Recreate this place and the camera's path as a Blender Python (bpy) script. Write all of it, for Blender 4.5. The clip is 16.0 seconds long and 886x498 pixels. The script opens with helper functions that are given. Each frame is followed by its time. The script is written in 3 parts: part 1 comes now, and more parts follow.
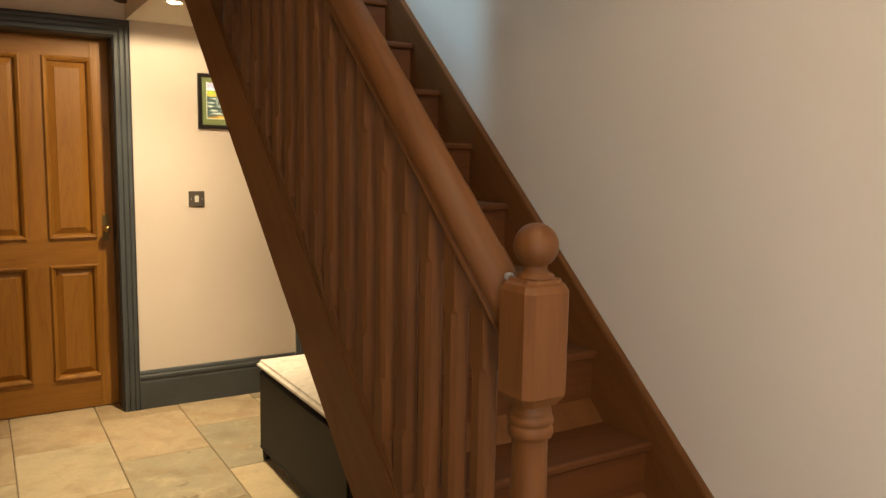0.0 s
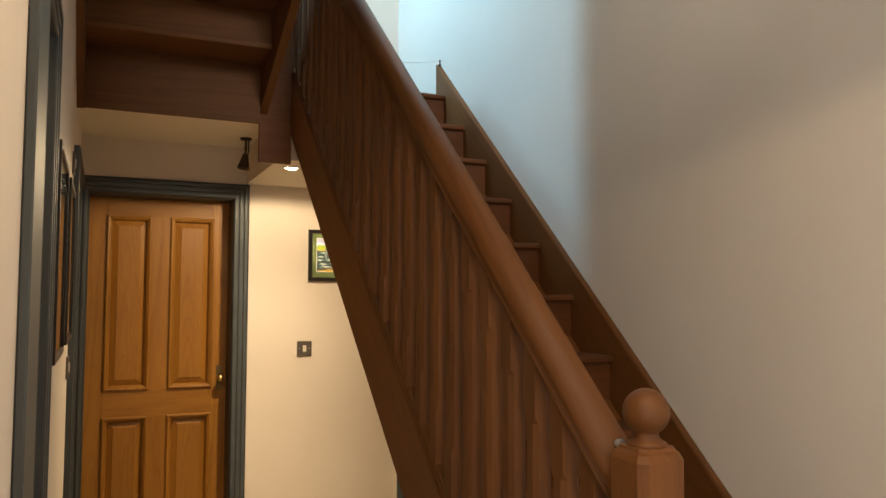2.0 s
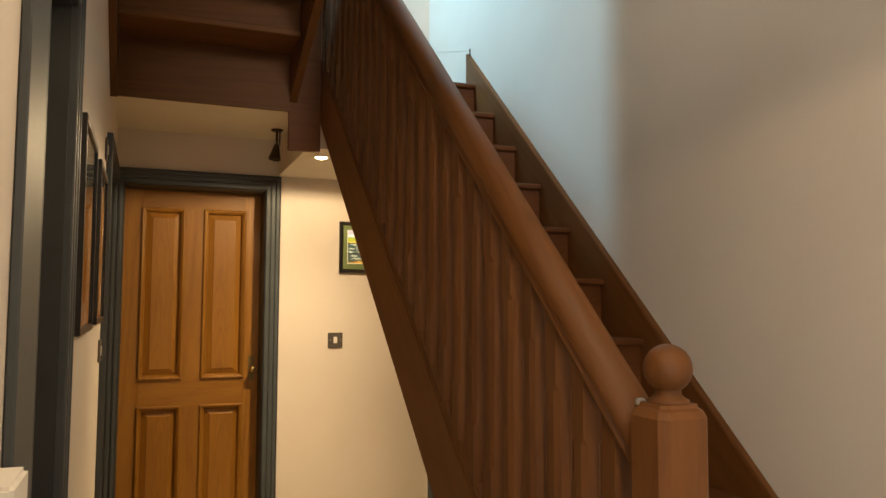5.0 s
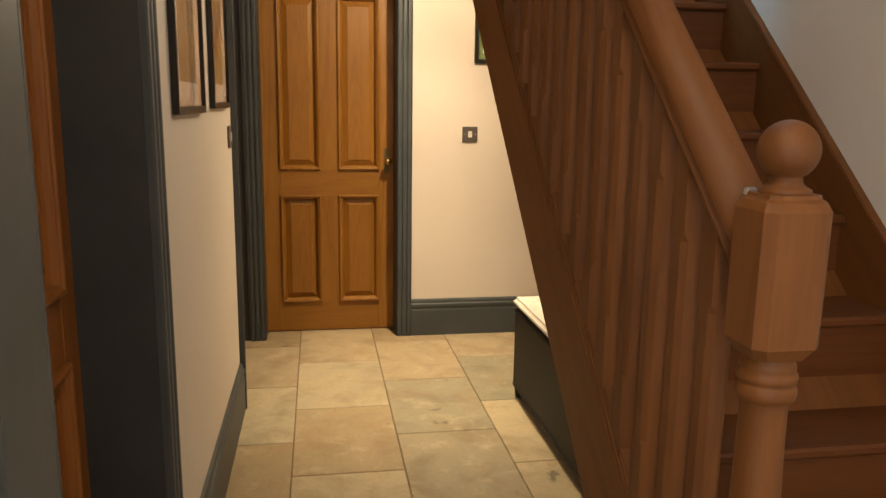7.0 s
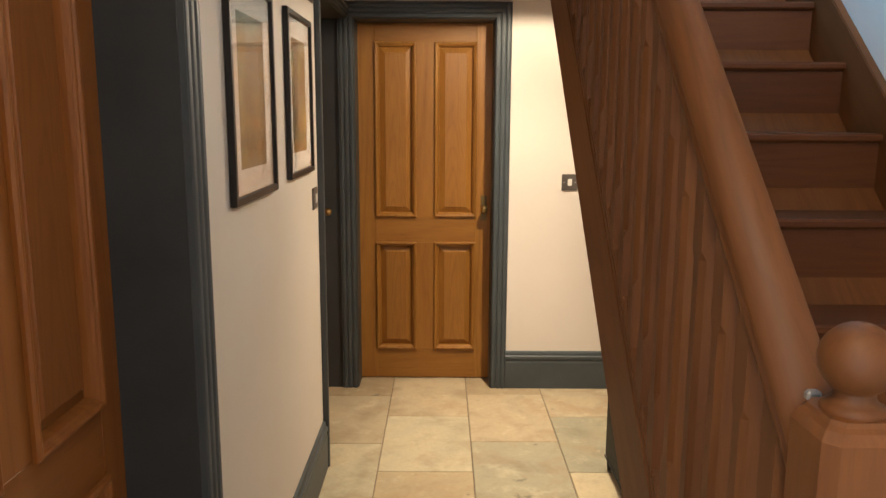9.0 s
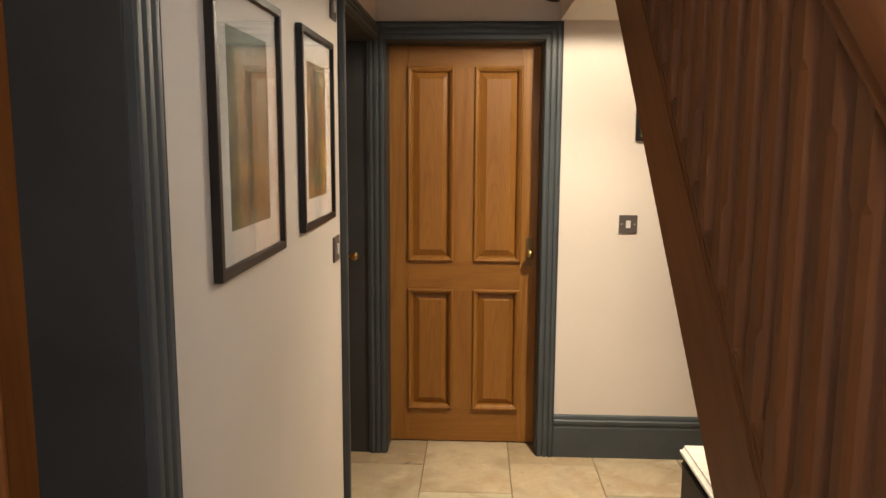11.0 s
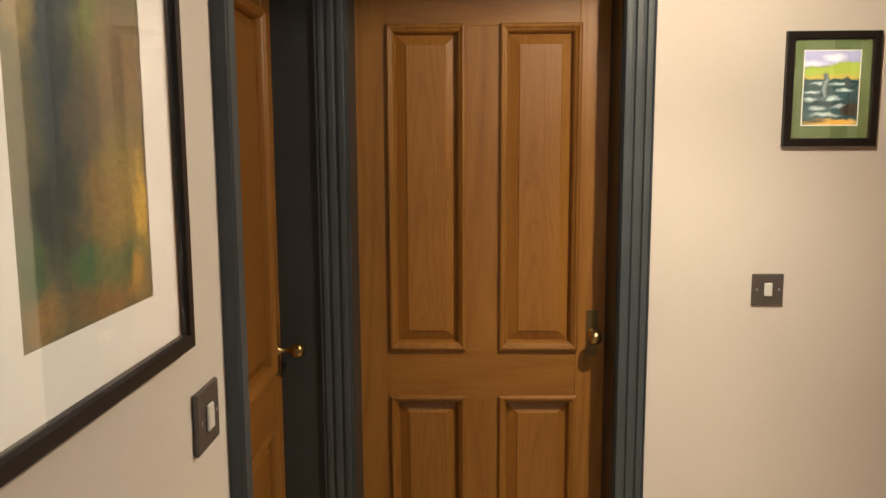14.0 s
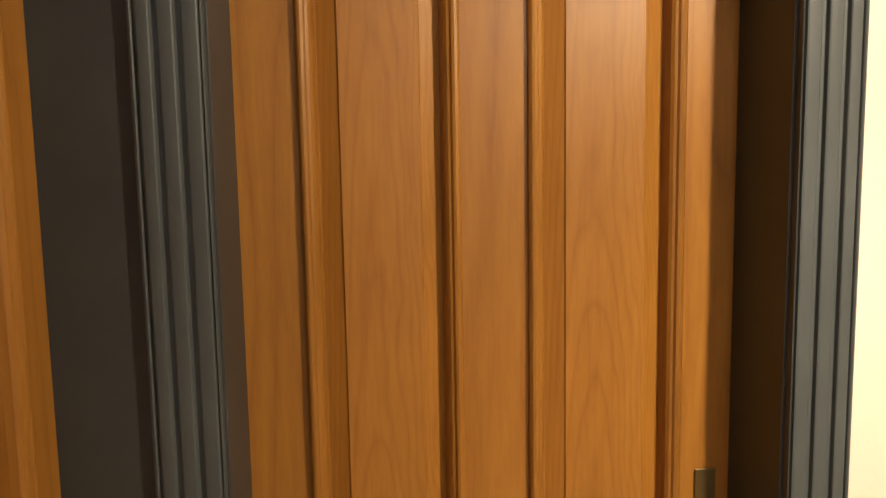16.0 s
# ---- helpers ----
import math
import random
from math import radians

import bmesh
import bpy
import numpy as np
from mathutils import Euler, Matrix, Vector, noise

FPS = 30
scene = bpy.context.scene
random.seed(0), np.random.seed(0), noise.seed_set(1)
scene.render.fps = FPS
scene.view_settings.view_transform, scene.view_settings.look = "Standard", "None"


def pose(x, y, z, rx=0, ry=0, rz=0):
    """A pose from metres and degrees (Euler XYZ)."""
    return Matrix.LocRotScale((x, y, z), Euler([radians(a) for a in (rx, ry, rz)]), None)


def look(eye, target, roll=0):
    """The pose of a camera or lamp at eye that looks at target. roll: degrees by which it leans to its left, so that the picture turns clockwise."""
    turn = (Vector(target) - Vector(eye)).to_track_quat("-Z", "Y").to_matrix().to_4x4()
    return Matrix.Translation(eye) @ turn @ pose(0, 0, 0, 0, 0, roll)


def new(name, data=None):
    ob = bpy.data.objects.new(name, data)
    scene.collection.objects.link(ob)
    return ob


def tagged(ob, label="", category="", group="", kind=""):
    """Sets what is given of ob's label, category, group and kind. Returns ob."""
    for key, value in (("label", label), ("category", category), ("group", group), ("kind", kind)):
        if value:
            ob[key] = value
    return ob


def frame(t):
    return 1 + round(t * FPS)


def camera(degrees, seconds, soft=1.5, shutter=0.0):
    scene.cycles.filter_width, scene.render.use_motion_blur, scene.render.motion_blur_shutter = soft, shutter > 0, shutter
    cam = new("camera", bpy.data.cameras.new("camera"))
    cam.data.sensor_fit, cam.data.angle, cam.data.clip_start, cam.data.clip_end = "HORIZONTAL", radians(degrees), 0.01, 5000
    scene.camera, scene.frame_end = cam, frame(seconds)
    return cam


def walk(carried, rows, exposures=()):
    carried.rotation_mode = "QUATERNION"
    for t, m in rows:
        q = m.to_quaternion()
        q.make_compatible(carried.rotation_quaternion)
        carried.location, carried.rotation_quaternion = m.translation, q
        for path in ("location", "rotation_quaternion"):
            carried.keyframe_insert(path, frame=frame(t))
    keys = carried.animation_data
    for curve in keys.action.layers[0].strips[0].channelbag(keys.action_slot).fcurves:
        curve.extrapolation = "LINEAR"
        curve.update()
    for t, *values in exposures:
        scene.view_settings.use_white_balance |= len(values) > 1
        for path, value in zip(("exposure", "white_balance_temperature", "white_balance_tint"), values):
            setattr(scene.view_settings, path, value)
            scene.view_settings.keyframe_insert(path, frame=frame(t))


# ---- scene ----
cam = camera(60.6, 16.0)
PATH = [
    (0, (-0.263, 0.522, 1.416), (0.779, 2.212, 1.175), 1.0),
    (0.5, (-0.274, 0.521, 1.434), (0.669, 2.269, 1.201), 0.6),
    (1, (-0.275, 0.506, 1.454), (0.609, 2.292, 1.28), 0.4),
    (1.5, (-0.279, 0.501, 1.457), (0.573, 2.309, 1.375), 0.3),
    (2, (-0.293, 0.497, 1.459), (0.525, 2.318, 1.585), 0.1),
    (2.5, (-0.293, 0.506, 1.454), (0.478, 2.309, 1.847), 0.1),
    (3, (-0.279, 0.506, 1.461), (0.47, 2.297, 1.942), 0.6),
    (3.5, (-0.275, 0.511, 1.455), (0.482, 2.303, 1.918), 1.0),
    (4, (-0.322, 0.503, 1.432), (0.448, 2.31, 1.807), 0.7),
    (4.5, (-0.294, 0.502, 1.405), (0.477, 2.326, 1.685), -0.1),
    (5, (-0.245, 0.513, 1.374), (0.482, 2.371, 1.517), 0.2),
    (5.2, (-0.224, 0.523, 1.356), (0.457, 2.403, 1.392), 0.5),
    (7.3, (-0.040, 0.659, 1.325), (0.261, 2.598, 0.944), 0.5),
    (7.5, (-0.022, 0.684, 1.348), (0.272, 2.625, 0.965), 0.2),
    (8, (0.065, 0.747, 1.422), (0.291, 2.697, 1.044), 0.3),
    (8.2, (0.091, 0.768, 1.442), (0.266, 2.725, 1.070), 0.7),
    (8.5, (0.093, 0.768, 1.478), (0.203, 2.729, 1.108), 0.5),
    (9, (0.099, 0.768, 1.511), (0.101, 2.737, 1.164), 0.3),
    (9.5, (0.081, 0.836, 1.545), (0.021, 2.81, 1.229), 0.2),
    (9.6, (0.09, 0.867, 1.549), (0.015, 2.842, 1.241), 0.8),
    (9.7, (0.073, 0.876, 1.548), (-0.007, 2.852, 1.248), 0.1),
    (11.8, (0.054, 1.62, 1.551), (-0.034, 3.599, 1.273), 0.4),
    (12, (0.001, 1.711, 1.551), (-0.075, 3.691, 1.276), 0.3),
    (12.5, (-0.061, 1.934, 1.545), (-0.122, 3.914, 1.271), 0.1),
    (13, (-0.054, 2.196, 1.567), (-0.118, 4.176, 1.294), -0.0),
    (13.5, (-0.055, 2.472, 1.544), (-0.116, 4.453, 1.274), -0.2),
    (14, (-0.056, 2.768, 1.543), (-0.108, 4.751, 1.286), -0.3),
    (14.5, (-0.048, 3.052, 1.549), (-0.093, 5.037, 1.312), -0.12),
    (15, (-0.104, 3.329, 1.501), (-0.121, 5.319, 1.301), 0.35),
    (15.5, (-0.13, 3.622, 1.515), (-0.164, 5.611, 1.309), -0.11),
    (16, (-0.172, 3.901, 1.55), (0.004, 5.889, 1.325), -1.0),
]
walk(cam, [(t, look(eye, target, roll)) for t, eye, target, roll in PATH],
     [(0, 0.38, 7150, 10), (1.5, 0.32, 7100, 10), (3, 0.0, 7300, 10), (4, 0.02, 7450, 10), (5, 0.15, 7700, 10), (7.5, 0.45, 6600, 10), (8.5, 0.6, 6050, 10), (9.5, 0.55, 5800, 10), (12, 0.38, 5750, 10), (13, 0.36, 5750, 10), (14, 0.08, 5700, 10), (15, 0.25, 5750, 10), (15.5, 0.58, 6100, 10), (16, 0.85, 6300, 10)])

# ---- light ----
scene.view_settings.exposure = 0.0
world = bpy.data.worlds.new("sky")
scene.world = world
world.use_nodes = True
wn = world.node_tree
sky = wn.nodes.new("ShaderNodeTexSky")
sky.sky_type = "NISHITA"
sky.sun_disc = False
sky.sun_elevation, sky.sun_rotation = radians(30), radians(200)
wn.nodes["Background"].inputs[1].default_value = 0.1
wn.links.new(sky.outputs[0], wn.nodes["Background"].inputs[0])


def lamp(name, kind, m, energy, colour, **settings):
    data = bpy.data.lights.new(name, kind)
    data.energy, data.color = energy, colour
    for key, value in settings.items():
        if key == "size":
            if kind == "AREA":
                data.shape, data.size, data.size_y = "RECTANGLE", value[0], value[1]
            else:
                data.shadow_soft_size = value
        elif key == "cone":
            data.spot_size, data.spot_blend = radians(value[0]), value[1]
    ob = new(name, data)
    ob.matrix_world = m
    return ob


WARM, NEUTRAL, DAY = (1.0, 0.79, 0.51), (1.0, 0.77, 0.52), (0.34, 0.69, 1.0)
# recessed downlight by the far door: its core, its wide beam, the spill of the rim and two beams added to brighten the
# door and left wall
for watts, cone, aim in ((76, (70, 1.0), (0.546, 4.2, 0)), (66, (120, 1.0), (0.56, 4.22, 0)), (34, (175, 0.16), (0.546, 4.2, 0)), (10, (100, 1.0), (-0.2, 5.0, 0.9)), (28, (96, 1.0), (-0.35, 2.6, 0.6))):
    lamp("downlight_beam", "SPOT", look((0.545, 4.19, 2.078), aim), watts, WARM, size=0.022, cone=cone)
# wide downlight in the front hall ceiling
lamp("downlight_beam", "SPOT", look((0.12, 0.9, 2.283), (0.12, 0.901, 0)), 25, NEUTRAL, size=0.03, cone=(161, 0.12))
# daylight of landing windows, an unseen hall window and an added upper front one
lamp("window_light", "AREA", look((-0.4, 4.375, 4.72), (1.3, 3.4, 3.2)), 90, DAY, size=(0.12, 0.34))
lamp("window_light", "AREA", look((0.66, 5.0, 3.65), (0.66, 3.0, 3.6)), 3, DAY, size=(0.6, 1.2))
# fill: unseen upper front window made up to brighten the stair wall
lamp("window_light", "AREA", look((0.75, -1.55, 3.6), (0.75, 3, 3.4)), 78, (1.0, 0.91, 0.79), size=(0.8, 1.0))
lamp("window_light", "AREA", look((-0.36, -0.45, 1.35), (3, -0.45, 1.35)), 27, (0.97, 0.98, 1.0), size=(0.8, 1.5))

# ---- materials ----


def mat(name, rough=0.6, metal=0.0, colour=(0.8, 0.8, 0.8)):
    m = bpy.data.materials.new(name)
    m.use_nodes = True
    b = m.node_tree.nodes["Principled BSDF"]
    b.inputs["Roughness"].default_value, b.inputs["Metallic"].default_value = rough, metal
    b.inputs["Base Color"].default_value = (*colour, 1)
    b.inputs["Specular IOR Level"].default_value = 0.35
    return m


def node(m, kind, **values):
    n = m.node_tree.nodes.new(kind)
    for key, value in values.items():
        n.inputs[key].default_value = value
    return n


def link(m, a, b):
    m.node_tree.links.new(a, b)


def ramp(m, source, *stops):
    r = m.node_tree.nodes.new("ShaderNodeValToRGB")
    while len(r.color_ramp.elements) < len(stops):
        r.color_ramp.elements.new(0.5)
    for e, (p, c) in zip(r.color_ramp.elements, stops):
        e.position, e.color = p, (*c, 1)
    link(m, source, r.inputs[0])
    return r.outputs[0]


def mixed(m, fac, a, b, blend="MIX"):
    n = m.node_tree.nodes.new("ShaderNodeMix")
    n.data_type, n.blend_type = "RGBA", blend
    for value, k in ((fac, 0), (a, 6), (b, 7)):
        if hasattr(value, "links"):
            link(m, value, n.inputs[k])
        else:
            n.inputs[k].default_value = value
    return n.outputs[2]


def coords(m, scale=(1, 1, 1), rot=(0, 0, 0), vary=0.0):
    t = node(m, "ShaderNodeTexCoord")
    p = node(m, "ShaderNodeMapping", Scale=scale, Rotation=[radians(a) for a in rot])
    source = t.outputs["Object"]
    if vary:
        info = node(m, "ShaderNodeObjectInfo")
        v = node(m, "ShaderNodeVectorMath")
        v.operation = "SCALE"
        v.inputs[0].default_value = (vary, vary * 0.7, vary * 1.3)
        link(m, info.outputs["Random"], v.inputs["Scale"])
        a = node(m, "ShaderNodeVectorMath")
        a.operation = "ADD"
        link(m, source, a.inputs[0])
        link(m, v.outputs[0], a.inputs[1])
        source = a.outputs[0]
    link(m, source, p.inputs["Vector"])
    return p.outputs[0]


def noise_tex(m, vec, scale, detail=4, rough=0.5, distort=0.0):
    n = node(m, "ShaderNodeTexNoise", Scale=scale, Detail=detail, Roughness=rough, Distortion=distort)
    link(m, vec, n.inputs["Vector"])
    return n.outputs["Fac"]


def bump(m, height, strength, distance=0.002):
    n = node(m, "ShaderNodeBump", Strength=strength, Distance=distance)
    link(m, height, n.inputs["Height"])
    link(m, n.outputs[0], m.node_tree.nodes["Principled BSDF"].inputs["Normal"])


def base(m, socket):
    link(m, socket, m.node_tree.nodes["Principled BSDF"].inputs["Base Color"])


def wood(name, light, mid, dark, stretch, turn=0.0, rough=0.42, vary=7.0, figure=0.6):
    """Planed, oiled timber: growth bands along one axis, fine pores and a slow change of tone."""
    m = mat(name, rough)
    rot = node(m, "ShaderNodeVectorRotate")
    rot.rotation_type = "X_AXIS"
    rot.inputs["Angle"].default_value = radians(turn)
    link(m, coords(m, (1, 1, 1), (0, 0, 0), vary), rot.inputs["Vector"])
    st = node(m, "ShaderNodeMapping", Scale=stretch)
    link(m, rot.outputs[0], st.inputs["Vector"])
    v = st.outputs[0]
    bands = noise_tex(m, v, 0.75, 2, 0.45, 0.5)
    wave = node(m, "ShaderNodeMath")
    wave.operation = "MULTIPLY"
    wave.inputs[1].default_value = 16.0
    link(m, bands, wave.inputs[0])
    frac = node(m, "ShaderNodeMath")
    frac.operation = "PINGPONG"
    frac.inputs[1].default_value = 1.0
    link(m, wave.outputs[0], frac.inputs[0])
    soft = [0.5 * a + 0.5 * b for a, b in zip(light, mid)]
    c = ramp(m, frac.outputs[0], (0.0, light), (0.6, soft), (0.92, mid), (1.0, [0.75 * a + 0.25 * b for a, b in zip(mid, dark)]))
    c = mixed(m, figure, (*soft, 1), c)
    fine = noise_tex(m, v, 14, 5, 0.65)
    c = mixed(m, 0.22, c, ramp(m, fine, (0.3, dark), (0.62, light)))
    slow = noise_tex(m, v, 0.5, 2)
    c = mixed(m, 0.55, c, ramp(m, slow, (0.3, (0.74, 0.7, 0.68)), (0.7, (1.05, 1.03, 1.0))), "MULTIPLY")
    info = node(m, "ShaderNodeObjectInfo")
    c = mixed(m, 1.0, c, ramp(m, info.outputs["Random"], (0.0, (0.88, 0.87, 0.86)), (1.0, (1.06, 1.05, 1.04))), "MULTIPLY")
    base(m, c)
    r = node(m, "ShaderNodeMapRange")
    r.inputs[3].default_value, r.inputs[4].default_value = rough - 0.07, rough + 0.1
    link(m, fine, r.inputs[0])
    link(m, r.outputs[0], m.node_tree.nodes["Principled BSDF"].inputs["Roughness"])
    bump(m, fine, 0.14, 0.0012)
    return m


DOORC = ((0.355, 0.163, 0.027), (0.285, 0.121, 0.019), (0.138, 0.05, 0.008))
STAIRC = ((0.19, 0.073, 0.019), (0.136, 0.049, 0.0115), (0.058, 0.0195, 0.0045))
SLOPE = math.degrees(math.atan2(0.209, 0.2348))
door_v = wood("door_wood_upright", *DOORC, (9, 9, 0.8), figure=0.85)
door_h = wood("door_wood_level", *DOORC, (0.8, 9, 9))


def panel_wood(name, light, mid, dark):
    """Flat-sawn panel timber: nested arches of growth rings that rise and straighten, with fine pores."""
    m = wood(name, light, mid, dark, (9, 9, 0.8), figure=0.25)
    old = m.node_tree.nodes["Principled BSDF"].inputs["Base Color"].links[0].from_socket
    v = coords(m)
    sep = node(m, "ShaderNodeSeparateXYZ")
    link(m, v, sep.inputs[0])
    info = node(m, "ShaderNodeObjectInfo")

    def calc(op, a, b=0.0, c=0.0):
        n = node(m, "ShaderNodeMath")
        n.operation = op
        for k, value in enumerate((a, b, c)):
            if hasattr(value, "links"):
                link(m, value, n.inputs[k])
            else:
                n.inputs[k].default_value = value
        return n.outputs[0]
    warp = noise_tex(m, coords(m, (5, 5, 1.3), (0, 0, 0), 5.0), 1.6, 3, 0.5)
    off = calc("MULTIPLY_ADD", info.outputs["Random"], 0.05, -0.025)
    u = calc("ADD", calc("ADD", sep.outputs["X"], off), calc("MULTIPLY_ADD", warp, 0.05, -0.025))
    arch = calc("MULTIPLY_ADD", calc("MULTIPLY", u, u), 70.0, calc("MULTIPLY_ADD", warp, 0.35, calc("MULTIPLY", sep.outputs["Z"], 0.34)))
    rings = calc("PINGPONG", calc("MULTIPLY", arch, 26.0), 1.0)
    lines = ramp(m, rings, (0.0, (1.03, 1.03, 1.02)), (0.55, (1, 1, 1)), (0.85, (0.84, 0.8, 0.74)), (1.0, (0.7, 0.63, 0.54)))
    base(m, mixed(m, 0.42, old, lines, "MULTIPLY"))
    return m


door_p = panel_wood("door_panel_wood", *DOORC)
# door_3's oak is darkened and reddened to stand in for its dim light
DIM_DOORC = [[a * k for a, k in zip(c, (0.8, 0.66, 0.85))] for c in DOORC]
dim_v = wood("dimmed_door_wood_upright", *DIM_DOORC, (9, 9, 0.8), figure=0.85)
dim_h = wood("dimmed_door_wood_level", *DIM_DOORC, (0.8, 9, 9))
dim_p = panel_wood("dimmed_door_panel_wood", *DIM_DOORC)
# treads, risers, landing and fascia: stair colours scaled darker, most in blue
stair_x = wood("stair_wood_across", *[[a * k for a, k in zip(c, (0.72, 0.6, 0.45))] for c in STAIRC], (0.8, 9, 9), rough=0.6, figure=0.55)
stair_z = wood("stair_wood_upright", *STAIRC, (11, 11, 0.8), rough=0.52, figure=0.65)
stair_s = wood("stair_wood_sloping", *STAIRC, (9, 0.7, 9), -SLOPE, 0.52, figure=0.6)


# stair timber scaled darker and yellower to paint in the dim underside
upper_x = wood("shaded_upper_wood_across", *[[a * k for a, k in zip(c, (0.74, 0.7, 0.5))] for c in STAIRC], (0.8, 9, 9), rough=0.6, figure=0.7)
upper_s = wood("shaded_upper_wood_sloping", *[[a * k for a, k in zip(c, (0.76, 0.7, 0.5))] for c in STAIRC], (9, 0.7, 9), SLOPE, 0.6, figure=0.6)


def plaster(name, a, b):
    m = mat(name, 0.82)
    v = coords(m)
    c = ramp(m, noise_tex(m, v, 1.4, 3, 0.6), (0.3, a), (0.7, b))
    c = mixed(m, 0.15, c, ramp(m, noise_tex(m, v, 45, 3), (0.3, a), (0.7, b)))
    base(m, c)
    tall = noise_tex(m, v, 160, 3, 0.6)
    low = noise_tex(m, v, 7, 3)
    mix = node(m, "ShaderNodeMath")
    mix.operation = "ADD"
    link(m, tall, mix.inputs[0])
    link(m, low, mix.inputs[1])
    bump(m, mix.outputs[0], 0.22, 0.0018)
    return m


wall_m = plaster("cream_wall_paint", (0.68, 0.61, 0.545), (0.72, 0.66, 0.6))
ceil_m = plaster("white_ceiling_paint", (0.7, 0.65, 0.56), (0.75, 0.71, 0.63))
trim_m = mat("slate_grey_eggshell", 0.5)
tv = coords(trim_m)
base(trim_m, ramp(trim_m, noise_tex(trim_m, tv, 5, 4, 0.6), (0.3, (0.053, 0.062, 0.068)), (0.7, (0.07, 0.081, 0.09))))
bump(trim_m, noise_tex(trim_m, coords(trim_m, (60, 60, 4)), 4, 3), 0.12, 0.001)
# door linings: a darker grey than the architraves
lining_m = mat("dark_lining_grey", 0.45)
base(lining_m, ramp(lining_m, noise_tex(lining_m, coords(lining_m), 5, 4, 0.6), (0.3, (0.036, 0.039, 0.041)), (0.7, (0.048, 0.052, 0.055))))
bump(lining_m, noise_tex(lining_m, coords(lining_m, (60, 60, 4)), 4, 3), 0.12, 0.001)


def tile_mat():
    """Riven sandstone: each slab its own tone, cloudy patches, pale flaked spots and a few dark blots."""
    m = mat("riven_sandstone", 0.55)
    v = coords(m, (1, 1, 1), (0, 0, 0), 23.0)
    info = node(m, "ShaderNodeObjectInfo")
    slab = ramp(m, info.outputs["Random"], (0.0, (0.5, 0.42, 0.28)), (0.22, (0.33, 0.25, 0.155)), (0.4, (0.54, 0.47, 0.33)), (0.58, (0.3, 0.275, 0.2)), (0.78, (0.42, 0.34, 0.23)), (1.0, (0.56, 0.48, 0.32)))
    cloud = noise_tex(m, v, 4.5, 4, 0.55, 0.5)
    c = mixed(m, 0.75, slab, ramp(m, cloud, (0.3, (0.7, 0.66, 0.6)), (0.48, (1, 1, 1)), (0.62, (1.1, 1.08, 1.02)), (0.75, (0.84, 0.83, 0.82))), "MULTIPLY")
    rust = noise_tex(m, v, 5.5, 6, 0.65, 0.4)
    c = mixed(m, ramp(m, rust, (0.5, (0, 0, 0)), (0.72, (0.55, 0.55, 0.55))), c, (0.33, 0.215, 0.12, 1))
    flake = noise_tex(m, v, 9, 6, 0.68, 0.3)
    c = mixed(m, ramp(m, flake, (0.55, (0, 0, 0)), (0.74, (0.62, 0.62, 0.62))), c, (0.58, 0.5, 0.36, 1))
    c = mixed(m, 0.3, c, ramp(m, noise_tex(m, v, 55, 4, 0.65), (0.35, (0.76, 0.74, 0.7)), (0.6, (1, 1, 1))), "MULTIPLY")
    blot = noise_tex(m, v, 6.0, 4, 0.55, 0.15)
    c = mixed(m, ramp(m, blot, (0.685, (0, 0, 0)), (0.725, (0.75, 0.75, 0.75))), c, (0.13, 0.12, 0.095, 1))
    base(m, c)
    bump(m, cloud, 0.3, 0.004)
    return m


tile_m = tile_mat()
grout_m = mat("sand_grout", 0.9, 0, (0.23, 0.18, 0.125))
base(grout_m, ramp(grout_m, noise_tex(grout_m, coords(grout_m), 30, 4), (0.3, (0.17, 0.13, 0.09)), (0.7, (0.27, 0.21, 0.15))))
bump(grout_m, noise_tex(grout_m, coords(grout_m), 200, 3), 0.4, 0.002)
black_m = mat("black_frame_lacquer", 0.4, 0, (0.014, 0.011, 0.01))
bump(black_m, noise_tex(black_m, coords(black_m, (6, 6, 60)), 6, 3), 0.1, 0.001)
leather_m = mat("black_leatherette", 0.58, 0, (0.007, 0.007, 0.007))
bump(leather_m, noise_tex(leather_m, coords(leather_m), 240, 4, 0.6), 0.35, 0.001)
brass_m = mat("aged_brass", 0.3, 1.0, (0.5, 0.36, 0.14))
base(brass_m, ramp(brass_m, noise_tex(brass_m, coords(brass_m), 40, 4), (0.35, (0.32, 0.22, 0.085)), (0.65, (0.55, 0.41, 0.18))))
bracket_m = mat("grey_metal", 0.35, 0.8, (0.45, 0.46, 0.48))
# lock plates darker than the knobs: the jamb's shade put into the brass
plate_m = mat("shaded_brass", 0.5, 0.9, (0.2, 0.14, 0.06))
nickel_m = mat("black_nickel", 0.4, 0.35, (0.13, 0.112, 0.103))
bump(nickel_m, noise_tex(nickel_m, coords(nickel_m, (4, 4, 300)), 5, 3), 0.06, 0.0004)
white_m = mat("white_plastic", 0.35, 0, (0.72, 0.7, 0.66))
bronze_m = mat("dark_bronze", 0.4, 0.8, (0.07, 0.05, 0.035))
mount_m = mat("white_mount_board", 0.85, 0, (0.72, 0.7, 0.68))
bump(mount_m, noise_tex(mount_m, coords(mount_m), 300, 2), 0.15, 0.0005)
green_mount_m = mat("green_mount_board", 0.85, 0, (0.1, 0.135, 0.055))
bump(green_mount_m, noise_tex(green_mount_m, coords(green_mount_m), 300, 2), 0.15, 0.0005)
glass_m = mat("picture_glass", 0.02, 0, (1, 1, 1))
glass_m.node_tree.nodes["Principled BSDF"].inputs["Transmission Weight"].default_value = 1.0
glass_m.node_tree.nodes["Principled BSDF"].inputs["IOR"].default_value = 1.5
frame_white_m = mat("white_window_paint", 0.4, 0, (0.78, 0.79, 0.78))
